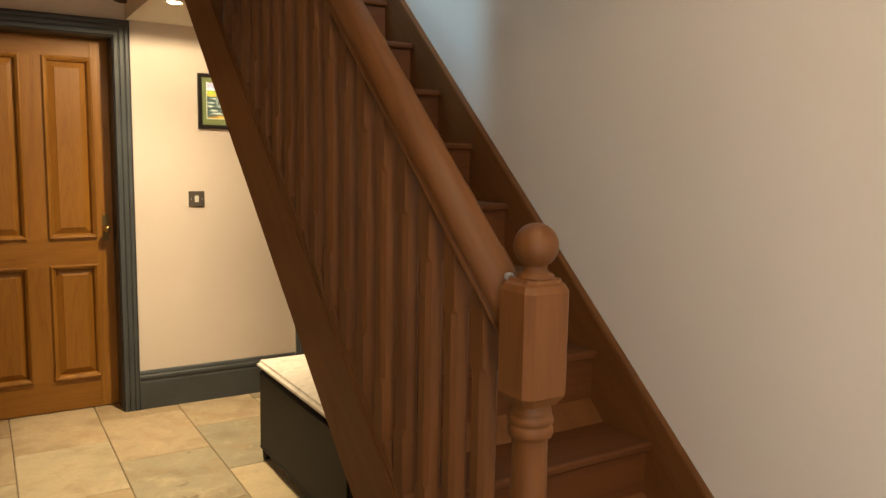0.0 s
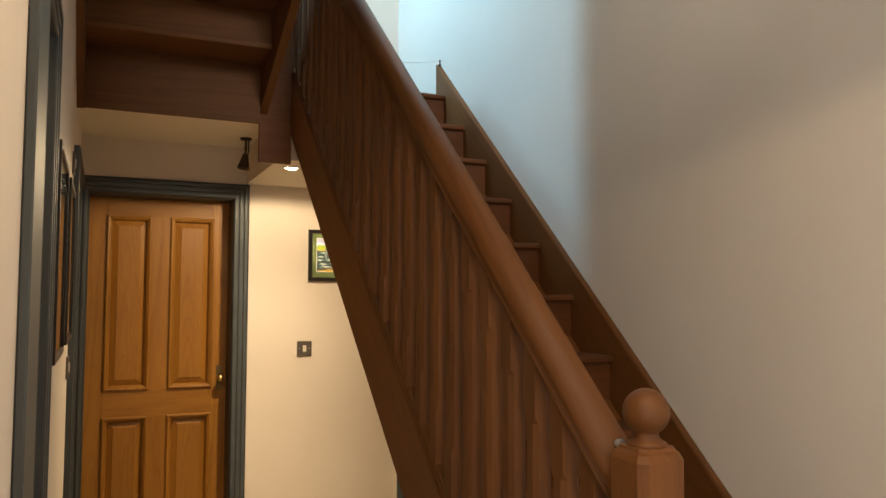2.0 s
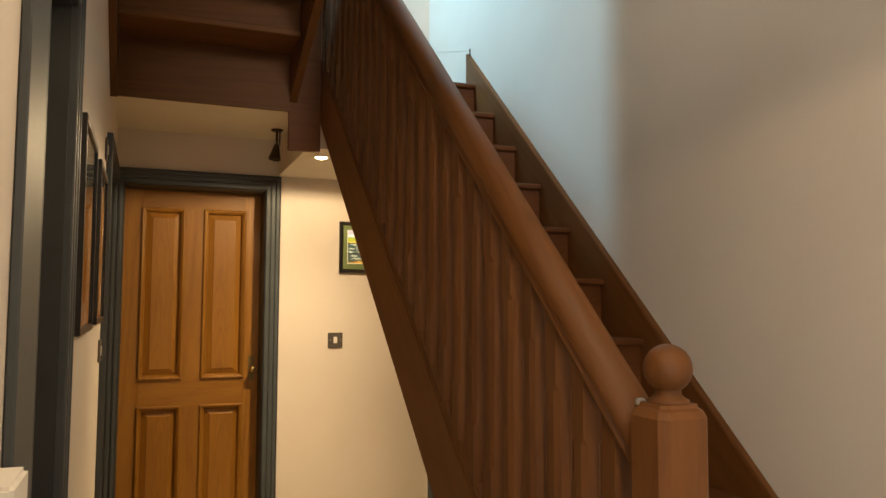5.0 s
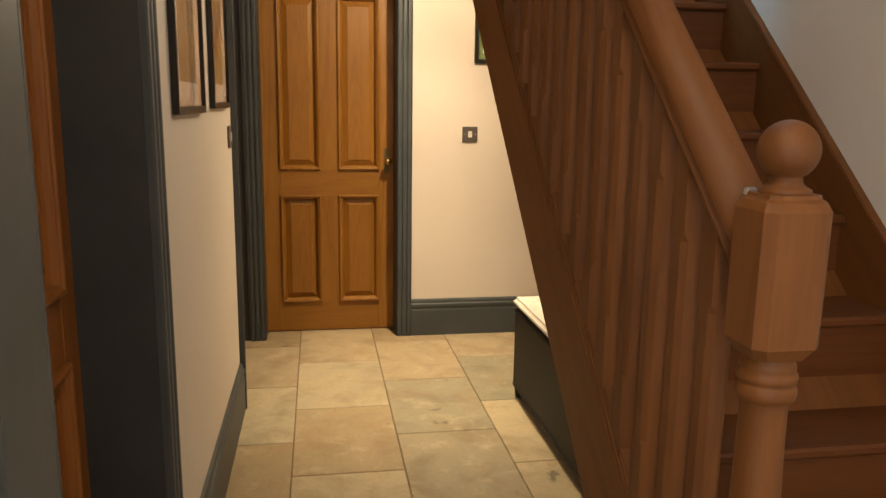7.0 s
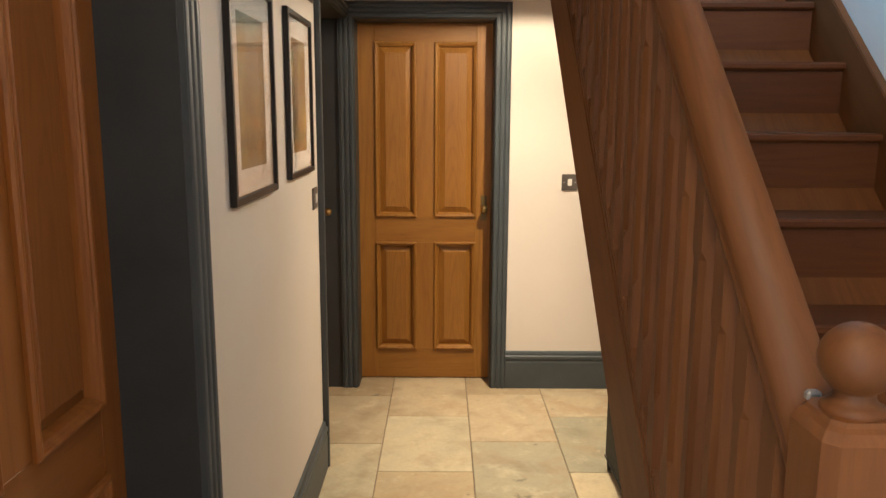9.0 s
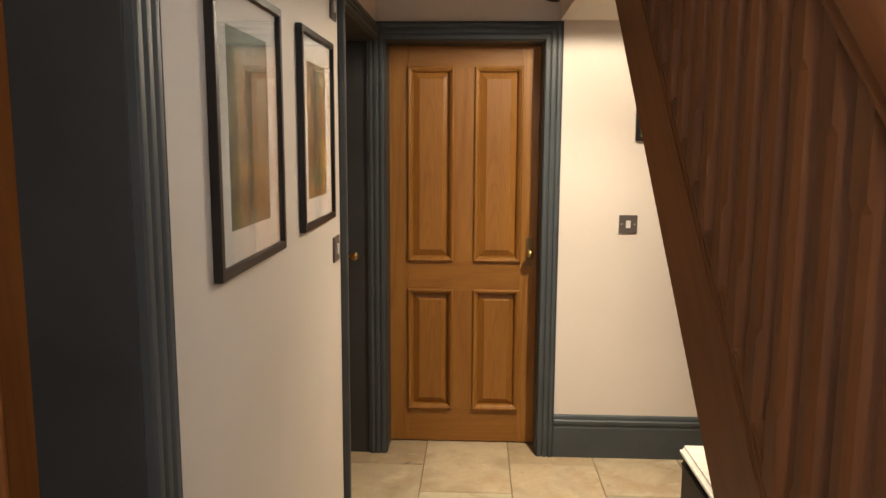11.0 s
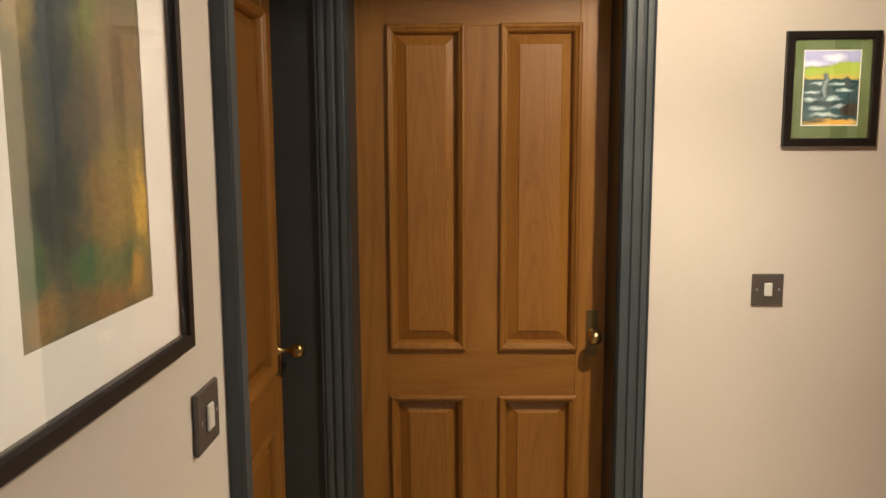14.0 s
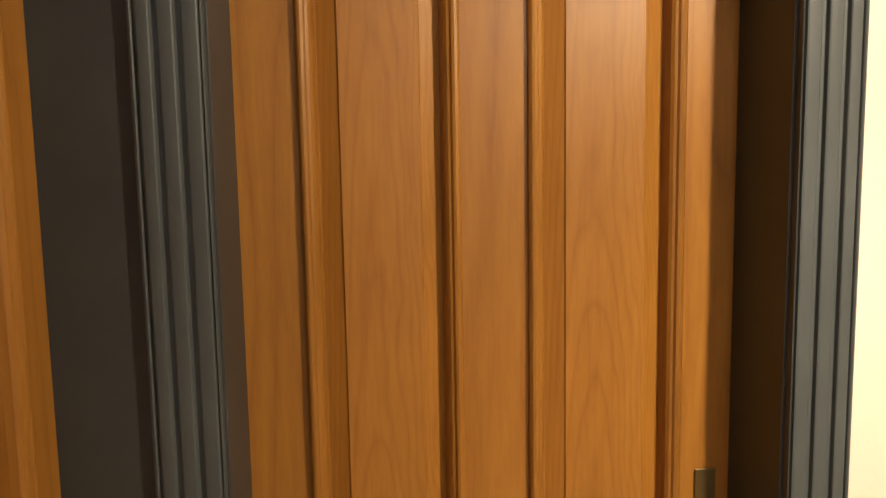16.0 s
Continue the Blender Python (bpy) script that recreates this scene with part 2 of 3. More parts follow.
marble_m = mat("pale_cushion_cloth", 0.75)
mv = coords(marble_m)
base(marble_m, ramp(marble_m, noise_tex(marble_m, mv, 14, 6, 0.65, 1.0), (0.3, (0.52, 0.49, 0.43)), (0.5, (0.67, 0.64, 0.58)), (0.7, (0.75, 0.72, 0.66))))
bump(marble_m, noise_tex(marble_m, mv, 220, 3), 0.3, 0.001)
glow_m = mat("lit_bulb", 0.3, 0, (1, 0.85, 0.6))
gb = glow_m.node_tree.nodes["Principled BSDF"]
gb.inputs["Emission Color"].default_value = (1.0, 0.72, 0.4, 1)
gb.inputs["Emission Strength"].default_value = 60
day_m = mat("bright_sky_backdrop", 0.9, 0, (0.8, 0.8, 0.8))
db = day_m.node_tree.nodes["Principled BSDF"]
db.inputs["Emission Color"].default_value = (0.72, 0.86, 1.0, 1)
db.inputs["Emission Strength"].default_value = 3.0

# ---- building helpers ----


def add_box(bm, lo, hi, bevel=0.0, seg=1):
    """A box, its edges eased by bevel, added to bm."""
    t = bmesh.new()
    bmesh.ops.create_cube(t, size=1)
    c = [(a + b) / 2 for a, b in zip(lo, hi)]
    for v in t.verts:
        v.co = Vector([c[i] + v.co[i] * (hi[i] - lo[i]) for i in range(3)])
    if bevel:
        bmesh.ops.bevel(t, geom=list(t.edges), offset=bevel, segments=seg, affect="EDGES")
    me = bpy.data.meshes.new("scrap")
    t.to_mesh(me)
    t.free()
    bm.from_mesh(me)
    bpy.data.meshes.remove(me)
    return bm


def boxes(*sets, bevel=0.0):
    bm = bmesh.new()
    for x0, x1, y0, y1, z0, z1 in sets:
        add_box(bm, (x0, y0, z0), (x1, y1, z1), bevel)
    return bm


def extrude_profile(points, axis, a, b, skew=0.0):
    """A closed profile in the two other axes, drawn out along axis from a to b; skew lifts z along the way."""
    bm = bmesh.new()
    ends = []
    for w in (a, b):
        ring = []
        for u, v in points:
            if axis == "x":
                co = (w, u, v)
            elif axis == "y":
                co = (u, w, v + skew * (w - a))
            else:
                co = (u, v, w)
            ring.append(bm.verts.new(co))
        ends.append(ring)
    n = len(points)
    for i in range(n):
        bm.faces.new((ends[0][i], ends[0][(i + 1) % n], ends[1][(i + 1) % n], ends[1][i]))
    bm.faces.new(ends[0])
    bm.faces.new(ends[1])
    bmesh.ops.recalc_face_normals(bm, faces=bm.faces)
    return bm


def lathe(profile, seg=24):
    """A turned piece about z: profile rows of radius and height."""
    bm = bmesh.new()
    rings = []
    for r, z in profile:
        if r < 1e-5:
            rings.append([bm.verts.new((0, 0, z))])
        else:
            rings.append([bm.verts.new((r * math.cos(2 * math.pi * i / seg), r * math.sin(2 * math.pi * i / seg), z)) for i in range(seg)])
    for a, b in zip(rings, rings[1:]):
        for i in range(seg):
            j = (i + 1) % seg
            f = [a[i % len(a)], a[j % len(a)], b[j % len(b)], b[i % len(b)]]
            f = list(dict.fromkeys(f))
            if len(f) > 2:
                bm.faces.new(f)
    for ring in (rings[0], rings[-1]):
        if len(ring) > 2:
            bm.faces.new(ring)
    bmesh.ops.recalc_face_normals(bm, faces=bm.faces)
    return bm


def mesh_of(name, bm, material, smooth=False):
    me = bpy.data.meshes.new(name)
    if smooth:
        for f in bm.faces:
            f.smooth = True
    bm.to_mesh(me)
    bm.free()
    me.materials.append(material)
    return me


def part(name, bm, material, parent, label="", smooth=False, at=None):
    ob = new(name, mesh_of(name, bm, material, smooth))
    ob.parent = parent
    if at:
        ob.location = at
    return tagged(ob, label)


def piece(name, me, parent, at):
    ob = new(name, me)
    ob.parent = parent
    ob.location = at
    return ob


def thing(name, at, label, category, group="", turn=0):
    ob = new(name)
    ob.empty_display_size = 0.1
    ob.matrix_world = pose(*at, 0, 0, turn)
    return tagged(ob, label, category, group)


def structure(name, bm, material, label, category):
    return tagged(new(name, mesh_of(name, bm, material)), label, category, kind="structure")


# ---- structure ----
XL, XR, YE, YF = -0.41, 1.355, 4.852, -1.6        # side walls, end wall, front wall
TOP = 5.1
OPEN_Z = 2.006
XN = -0.368                                        # the wall nearer the front stands proud
DOOR_A, DOOR_B = (1.475, 2.265), (3.915, 4.848)        # openings in the left wall
LT = 0.18                                          # left wall thickness

structure("wall_west", boxes(
    (XL - LT, XN, YF, -0.9, 0, TOP), (XL - LT, XN, 0.0, DOOR_A[0], 0, TOP), (XL - LT, XN, -0.9, 0.0, 0, 0.55), (XL - LT, XN, -0.9, 0.0, 2.15, TOP), (XL - LT, XL, DOOR_A[0], DOOR_A[1], OPEN_Z, TOP),
    (XL - LT, XL, DOOR_A[1], DOOR_B[0], 0, TOP), (XL - LT, XL, DOOR_B[0], DOOR_B[1], OPEN_Z, 3.95),
    (XL - LT, XL, DOOR_B[0], 4.2, 3.95, 4.95), (XL - LT, XL, 4.55, DOOR_B[1], 3.95, 4.95), (XL - LT, XL, DOOR_B[0], DOOR_B[1], 4.95, TOP), (XL - LT, XL, DOOR_B[1], YE, 0, TOP)),
    wall_m, "cream painted plaster wall with framed pictures", "wall")
structure("wall_east", boxes((XR, XR + 0.2, YF, 4.0, 0, TOP), (XR, XR + 0.2, 4.0, 4.76, 2.0, TOP), (XR, XR + 0.2, 4.76, YE, 0, TOP)),
                       wall_m, "tall cream plaster wall beside the stairs", "wall")
DX0, DX1 = -0.369, 0.372
WX0, WX1, WZ0, WZ1 = 0.3, 1.03, 2.9, 4.4
structure("wall_north", boxes(
    (XL - LT, DX0, YE, YE + 0.25, 0, WZ0), (DX1, XR + 0.2, YE, YE + 0.25, 0, WZ0), (DX0, DX1, YE, YE + 0.25, OPEN_Z, WZ0),
    (XL - LT, WX0, YE, YE + 0.25, WZ0, TOP), (WX1, XR + 0.2, YE, YE + 0.25, WZ0, TOP), (WX0, WX1, YE, YE + 0.25, WZ1, TOP)),
    wall_m, "cream plaster end wall above and beside the door", "wall")
structure("wall_south", boxes(
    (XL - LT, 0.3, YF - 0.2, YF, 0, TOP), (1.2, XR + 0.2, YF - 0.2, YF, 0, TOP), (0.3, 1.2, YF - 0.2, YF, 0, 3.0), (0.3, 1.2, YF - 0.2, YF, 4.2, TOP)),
    wall_m, "plain cream plaster wall closing the hall", "wall")
structure("ceiling", boxes((XL - LT, XR + 0.2, YF - 0.2, YE + 0.25, TOP, TOP + 0.1)), ceil_m, "white plaster ceiling over the stairwell", "ceiling")
structure("ceiling_passage", boxes((XL, 0.439, 3.98, YE, 2.3, 2.49), (XL, 0.34, 3.945, 3.98, 2.3, 2.49)), ceil_m, "white plaster ceiling over the passage", "ceiling")
structure("ceiling_soffit", boxes((0.44, 0.488, 3.975, YE, 2.095, 2.485), (0.4885, XR, 3.99, YE, 2.095, 2.22), (0.4885, XR, 4.115, YE, 2.2205, 2.485)), ceil_m, "lowered white plaster soffit with a recessed downlight", "ceiling")
structure("ceiling_hall", boxes((XL, XR, YF, 1.35, 2.3, 2.5)), ceil_m, "white plaster ceiling over the front hall", "ceiling")
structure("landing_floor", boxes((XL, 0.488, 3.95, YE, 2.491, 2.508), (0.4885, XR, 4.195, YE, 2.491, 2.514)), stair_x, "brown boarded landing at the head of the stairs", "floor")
# unseen block; its far end casts the upright shadow edge on the stair wall
structure("wall_partition", boxes((0.33, 0.43, 2.95, 3.67, 3.05, TOP)), wall_m, "unseen cream wall added to cut the landing daylight", "wall")
floor_base = structure("floor", boxes((XL - LT, XR + 0.2, YF - 0.2, YE + 0.25, -0.1, -0.006)), grout_m, "limestone tiled hall floor with sandy grout", "floor")


def architrave_profile(w, d):
    """Moulded section: u across the face from the inner edge, v out from the wall."""
    pts = [(0, 0), (0, d * 0.62), (w * 0.015, d * 0.68)]
    for a, b, top in ((0.03, 0.3, 0.76), (0.36, 0.62, 0.86), (0.68, 0.9, 0.97)):
        pts += [(w * a, d * (top - 0.3)), (w * (a + 0.02), d * (top - 0.03))]
        pts += [(w * (a + (b - a) * k / 6), d * (top + 0.035 * math.sin(math.pi * k / 6))) for k in range(1, 6)]
        pts += [(w * (b - 0.015), d * (top - 0.03)), (w * b, d * (top - 0.26))]
    pts += [(w * 0.925, d * 0.7), (w * 0.935, d * 0.86), (w * 0.955, d * 0.93), (w * 0.985, d * 0.9), (w, d * 0.8), (w, 0)]
    return pts


def architrave(place_u0, place_u1, top, sides, w=0.084, d=0.024):
    """Door casing in its own frame: u along the wall, v out of it, z up. sides picks the uprights."""
    bm = bmesh.new()
    prof = architrave_profile(w, d)

    def run(points):
        rows = [[bm.verts.new(p) for p in row] for row in points]
        n = len(rows[0])
        for a, b in zip(rows, rows[1:]):
            for i in range(n - 1):
                bm.faces.new((a[i], a[i + 1], b[i + 1], b[i]))
        for row in (rows[0], rows[-1]):
            bm.faces.new(row)
    rows = []
    if "l" in sides:
        rows.append([(place_u0 - u, v, 0) for u, v in prof])
    rows.append([(place_u0 - u, v, top + u) for u, v in prof])
    rows.append([(place_u1 + u, v, top + u) for u, v in prof])
    if "r" in sides:
        rows.append([(place_u1 + u, v, 0) for u, v in prof])
    run(rows)
    bmesh.ops.recalc_face_normals(bm, faces=bm.faces)
    return bm


def placed(bm, m):
    bmesh.ops.transform(bm, matrix=m, verts=bm.verts)
    bmesh.ops.recalc_face_normals(bm, faces=bm.faces)
    return bm


# local u runs along the wall; v points into the hall
END = Matrix(((1, 0, 0, 0), (0, -1, 0, YE), (0, 0, 1, 0), (0, 0, 0, 1)))
LEFT = Matrix(((0, 1, 0, XL), (1, 0, 0, 0), (0, 0, 1, 0), (0, 0, 0, 1)))
RIGHT = Matrix(((0, -1, 0, XR), (1, 0, 0, 0), (0, 0, 1, 0), (0, 0, 0, 1)))
structure("architrave", placed(architrave(DX0, DX1, OPEN_Z, "lr"), END), trim_m, "slate grey moulded architrave round the end door", "architrave")
structure("architrave", placed(architrave(DOOR_A[0], DOOR_A[1], OPEN_Z, "r", 0.078), LEFT), trim_m, "slate grey moulded architrave round a side door", "architrave")
structure("architrave", boxes((XN + 0.0005, XN + 0.011, 1.342, 1.4755, 0, 2.09), (XL + 0.001, XN + 0.011, 1.476, 1.484, 0, OPEN_Z), bevel=0.002), trim_m, "plain slate grey architrave board on the near side of a door", "architrave")
structure("architrave", placed(architrave(DOOR_B[0], 4.785, OPEN_Z, "l", 0.06), LEFT), trim_m, "slate grey moulded architrave beside the far side door", "architrave")
structure("architrave", placed(architrave(4.06, 4.7, 2.0, "lr"), RIGHT), trim_m, "slate grey moulded architrave in the wall below the stairs", "architrave")


def lining(name, lo, hi, axis, depth0, depth1, label):
    """Door lining of two jambs and a head."""
    t = 0.004
    bm = bmesh.new()
    if axis == "x":
        add_box(bm, (lo - 0.02, depth0, 0), (lo + t, depth1, OPEN_Z + t), 0.001)
        add_box(bm, (hi - t, depth0, 0), (hi + 0.02, depth1, OPEN_Z + t), 0.001)
        add_box(bm, (lo + t, depth0, OPEN_Z - t), (hi - t, depth1, OPEN_Z + 0.02), 0.001)
    else:
        add_box(bm, (depth0, lo - 0.02, 0), (depth1, lo + t, OPEN_Z + t), 0.001)
        add_box(bm, (depth0, hi - t, 0), (depth1, hi + 0.02, OPEN_Z + t), 0.001)
        add_box(bm, (depth0, lo + t, OPEN_Z - t), (depth1, hi - t, OPEN_Z + 0.02), 0.001)
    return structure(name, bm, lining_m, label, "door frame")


lining("door_frame", DX0, DX1, "x", YE - 0.002, YE + 0.25, "dark grey lining of the end door")
lining("door_frame", DOOR_A[0], DOOR_A[1], "y", XL - LT, XL + 0.002, "dark grey lining of a side door")
lining("door_frame", DOOR_B[0], DOOR_B[1], "y", XL - LT, XL + 0.002, "dark grey lining of the far side door")

SK = [(0, 0), (0.018, 0), (0.018, 0.15), (0.0155, 0.158), (0.0155, 0.168), (0.02, 0.172), (0.02, 0.186), (0.012, 0.192), (0.012, 0.2), (0.009, 0.21), (0.0, 0.215)]


def skirting(a, b, m):
    bm = bmesh.new()
    ends = [[bm.verts.new((u, v, z)) for v, z in SK] for u in (a, b)]
    n = len(SK)
    for i in range(n):
        bm.faces.new((ends[0][i], ends[0][(i + 1) % n], ends[1][(i + 1) % n], ends[1][i]))
    bm.faces.new(ends[0])
    bm.faces.new(ends[1])
    placed(bm, m)
    return structure("baseboard", bm, trim_m, "slate grey moulded skirting board", "skirting")


skirting(DX1 + 0.085, XR, END)
skirting(DOOR_A[1] + 0.085, DOOR_B[0] - 0.061, LEFT)
skirting(YF, 1.341, Matrix.Translation((XN - XL, 0, 0)) @ LEFT)
skirting(YF, 1.4, RIGHT)

# unseen wall added to keep the upper front fill off the upper flight
structure("wall_upstairs", boxes((XL, 0.33, 1.36, 1.46, 2.501, TOP)), wall_m, "unseen plaster wall added to shade the upper flight", "wall")
structure("wall_behind_doors", boxes((-0.6, 0.6, 5.06, 5.1, -0.006, 2.2)), trim_m, "plain wall closing the end doorway", "wall")
structure("wall_behind_doors", boxes((-0.7, -0.625, 1.25, 2.5, -0.006, 2.2)), trim_m, "plain wall closing a side doorway", "wall")
structure("wall_behind_doors", boxes((-0.7, -0.625, 3.9, 5.0, -0.006, 2.2)), trim_m, "plain wall closing a side doorway", "wall")
structure("wall_behind_doors", boxes((1.5, 1.56, 3.9, 4.9, -0.006, 2.2)), trim_m, "plain wall closing the doorway below the stairs", "wall")

# ---- doors ----


def panel_door(name, m, width, knob_u, label, height=2.001, woods=None):
    """Four-panel timber door: local u across, face at v = 0 looking along +v, leaf behind it."""
    d = tagged(new(name), label, "door", kind="structure")
    d.empty_display_size = 0.1
    d.matrix_world = m
    up, level, field = woods or (door_v, door_h, door_p)
    T = 0.04
    c = width / 2
    stile = 0.099
    pu = [(stile, c - 0.053), (c + 0.058, width - stile + 0.01)]
    zr = [(0.006, 0.182), (0.8, 0.953), (1.897, height)]
    part("stile", boxes((0, stile, -T, 0, 0.006, height), bevel=0.0015), up, d)
    part("stile", boxes((pu[1][1], width, -T, 0, 0.006, height), bevel=0.0015), up, d)
    for z0, z1 in zr:
        part("rail", boxes((stile, pu[1][1], -T + 0.001, -0.0008, z0, z1), bevel=0.001), level, d)
    for z0, z1 in ((0.182, 0.8), (0.953, 1.897)):
        part("muntin", boxes((pu[0][1], pu[1][0], -T + 0.001, -0.0006, z0, z1), bevel=0.001), up, d)
        for u0, u1 in pu:
            # raised and fielded panel
            bm = bmesh.new()
            e, f = 0.022, 0.05
            rows = []
            for k, v in ((0.0, -0.02), (e, -0.02), (f, -0.008), (f + 0.002, -0.005)):
                rows.append([bm.verts.new(p) for p in ((u0 + k, v, z0 + k), (u1 - k, v, z0 + k), (u1 - k, v, z1 - k), (u0 + k, v, z1 - k))])
            for a, b in zip(rows, rows[1:]):
                for i in range(4):
                    bm.faces.new((a[i], a[(i + 1) % 4], b[(i + 1) % 4], b[i]))
            bm.faces.new(rows[-1])
            back = [bm.verts.new((p.co.x, -T + 0.008, p.co.z)) for p in rows[0]]
            for i in range(4):
                bm.faces.new((rows[0][i], rows[0][(i + 1) % 4], back[(i + 1) % 4], back[i]))
            bm.faces.new(back)
            bmesh.ops.recalc_face_normals(bm, faces=bm.faces)
            mid = ((u0 + u1) / 2, 0, (z0 + z1) / 2)
            bmesh.ops.translate(bm, verts=bm.verts, vec=[-a for a in mid])
            p = part("panel", bm, field, d, at=mid)
            # bolection moulding round the panel, mitred
            bm = bmesh.new()
            prof = ((-0.002, 0.0), (-0.002, 0.008), (0.002, 0.0125), (0.006, 0.0135), (0.01, 0.012), (0.0125, 0.008), (0.0165, 0.0065), (0.0205, 0.002), (0.0235, -0.007), (0.025, -0.0195))
            rows = []
            for cu, cz, su, sz in ((u0, z0, 1, 1), (u1, z0, -1, 1), (u1, z1, -1, -1), (u0, z1, 1, -1)):
                rows.append([bm.verts.new((cu + su * (k - 0.004) - mid[0], v, cz + sz * (k - 0.004) - mid[2])) for k, v in prof])
            for i in range(4):
                a, b = rows[i], rows[(i + 1) % 4]
                for j in range(len(prof) - 1):
                    bm.faces.new((a[j], a[j + 1], b[j + 1], b[j]))
            bmesh.ops.recalc_face_normals(bm, faces=bm.faces)
            part("moulding", bm, up, p)
    plate = part("lock_plate", boxes((knob_u - 0.017, knob_u + 0.017, 0.0006, 0.0035, 0.93, 1.07), bevel=0.001), plate_m, d, "aged brass back plate, darkened to look shaded")
    kb = lathe([(0.0, 0), (0.014, 0), (0.014, 0.005), (0.0075, 0.01), (0.006, 0.02), (0.0065, 0.032), (0.01, 0.036)] + [(0.0215 * math.sin(radians(k)), 0.056 - 0.0205 * math.cos(radians(k))) for k in range(35, 171, 15)] + [(0, 0.0765)])
    placed(kb, Matrix.Translation((knob_u, 0.003, 1.0)) @ Matrix.Rotation(radians(-90), 4, "X"))
    part("knob", kb, brass_m, plate, "round aged brass knob", True)
    return d


def door_matrix(origin, u, v):
    return Matrix(((u[0], v[0], 0, origin[0]), (u[1], v[1], 0, origin[1]), (0, 0, 1, origin[2]), (0, 0, 0, 1)))


panel_door("door_1", door_matrix((-0.37, 5.0, 0), (1, 0), (0, -1)), 0.74, 0.7, "closed four-panel oiled oak door with brass knob")
panel_door("door_2", door_matrix((-0.57, DOOR_B[0] + 0.005, 0), (0, 1), (1, 0)), 0.923, 0.872, "closed four-panel oiled oak side door at the passage end")
panel_door("door_3", door_matrix((-0.566, DOOR_A[0] + 0.009, 0), (0, 1), (1, 0)), 0.776, 0.055, "closed four-panel oiled oak side door in the hall, dim light put into its colour", woods=(dim_v, dim_h, dim_p))
panel_door("door_4", door_matrix((1.39, 4.064, 0), (0, 1), (-1, 0)), 0.632, 0.06, "closed oiled oak door below the stairs", 1.99)

# ---- main staircase ----
RISE, GO, Y1 = 0.2096, 0.2348, 1.486
SX0, SX1 = 0.53, 1.325
stairs = thing("staircase", (0.9, Y1, 0), "straight brown timber staircase with balustrade and turned newel", "staircase")


def nose(y):
    return RISE * (1 + (y - Y1) / GO)


K = RISE / GO


def sloped(x0, x1, lo, hi, ya, yb, cut=0.0):
    """A board that follows the stairs: lo and hi are heights above the line of nosings."""
    pts = [(ya, max(nose(ya) + lo, cut)), (ya, nose(ya) + hi), (yb, nose(yb) + hi), (yb, nose(yb) + lo)]
    yc = Y1 + GO * ((cut - lo) / RISE - 1)
    if yc > ya:
        pts.insert(0, (yc, cut))
    rel = [(y - Y1, z) for y, z in pts]
    t = extrude_profile(rel, "x", x0 - 0.9, x1 - 0.9)
    bmesh.ops.bevel(t, geom=[e for e in t.edges if abs(e.verts[0].co.x - e.verts[1].co.x) < 1e-6], offset=0.003, segments=2, affect="EDGES")
    return t


LOW, HIGH = -0.218, 0.07
part("outer_string", sloped(0.489, 0.53, LOW, HIGH, Y1 + 0.04, 3.98), stair_s, stairs)
part("wall_string", sloped(1.3255, 1.3545, LOW, 0.085, Y1 - 0.12, 4.2), stair_s, stairs)
part("base_rail", sloped(0.4915, 0.5335, HIGH + 0.001, HIGH + 0.02, Y1 + 0.046, 3.98), stair_s, stairs)
part("soffit_board", sloped(0.531, 1.325, LOW + 0.03, LOW + 0.045, Y1 + 0.1, 3.96), stair_s, stairs)
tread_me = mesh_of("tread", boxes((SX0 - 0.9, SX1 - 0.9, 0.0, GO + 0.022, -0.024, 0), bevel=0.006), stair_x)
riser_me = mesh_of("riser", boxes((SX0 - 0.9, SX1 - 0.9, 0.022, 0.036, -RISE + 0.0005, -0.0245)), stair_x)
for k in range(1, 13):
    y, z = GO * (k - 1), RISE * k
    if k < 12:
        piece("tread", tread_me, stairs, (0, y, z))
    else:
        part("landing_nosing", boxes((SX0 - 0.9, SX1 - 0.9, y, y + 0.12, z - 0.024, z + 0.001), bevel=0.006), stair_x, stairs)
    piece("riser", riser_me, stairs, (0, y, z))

# stop-chamfered balusters, a little closer than two to a step
HB = 0.843                                          # underside of the handrail above the nosings


def baluster_mesh():
    bm = bmesh.new()
    h = 0.0205
    b0, t0 = HIGH + 0.02, HB
    rows = []
    for z, ch in ((b0, 0.0), (b0 + 0.13, 0.0), (b0 + 0.145, 0.009), (t0 - 0.145, 0.009), (t0 - 0.13, 0.0), (t0, 0.0)):
        ring = []
        for sx, sy in ((-1, -1), (1, -1), (1, 1), (-1, 1)):
            first, second = ((-sx * ch, 0), (0, -sy * ch)) if sx * sy < 0 else ((0, -sy * ch), (-sx * ch, 0))
            for dx, dy in (first, second):
                ring.append((sx * h + dx, sy * h + dy, z))
        ring = [(x, y, z + K * y if z in (b0, t0) else z) for x, y, z in ring]
        rows.append([bm.verts.new(p) for p in ring])
    for a, b in zip(rows, rows[1:]):
        for i in range(8):
            bm.faces.new((a[i], a[(i + 1) % 8], b[(i + 1) % 8], b[i]))
    bm.faces.new(rows[0])
    bm.faces.new(rows[-1])
    bmesh.ops.remove_doubles(bm, verts=bm.verts, dist=1e-5)
    bmesh.ops.recalc_face_normals(bm, faces=bm.faces)
    return bm


bal_me = mesh_of("baluster", baluster_mesh(), stair_z)
PITCH = 0.098
fil_me = mesh_of("fillet", sloped(0.4935, 0.5315, HIGH + 0.0195, HIGH + 0.036, Y1 + 0.0205, Y1 + PITCH - 0.0205), stair_s)
BY0 = 1.626
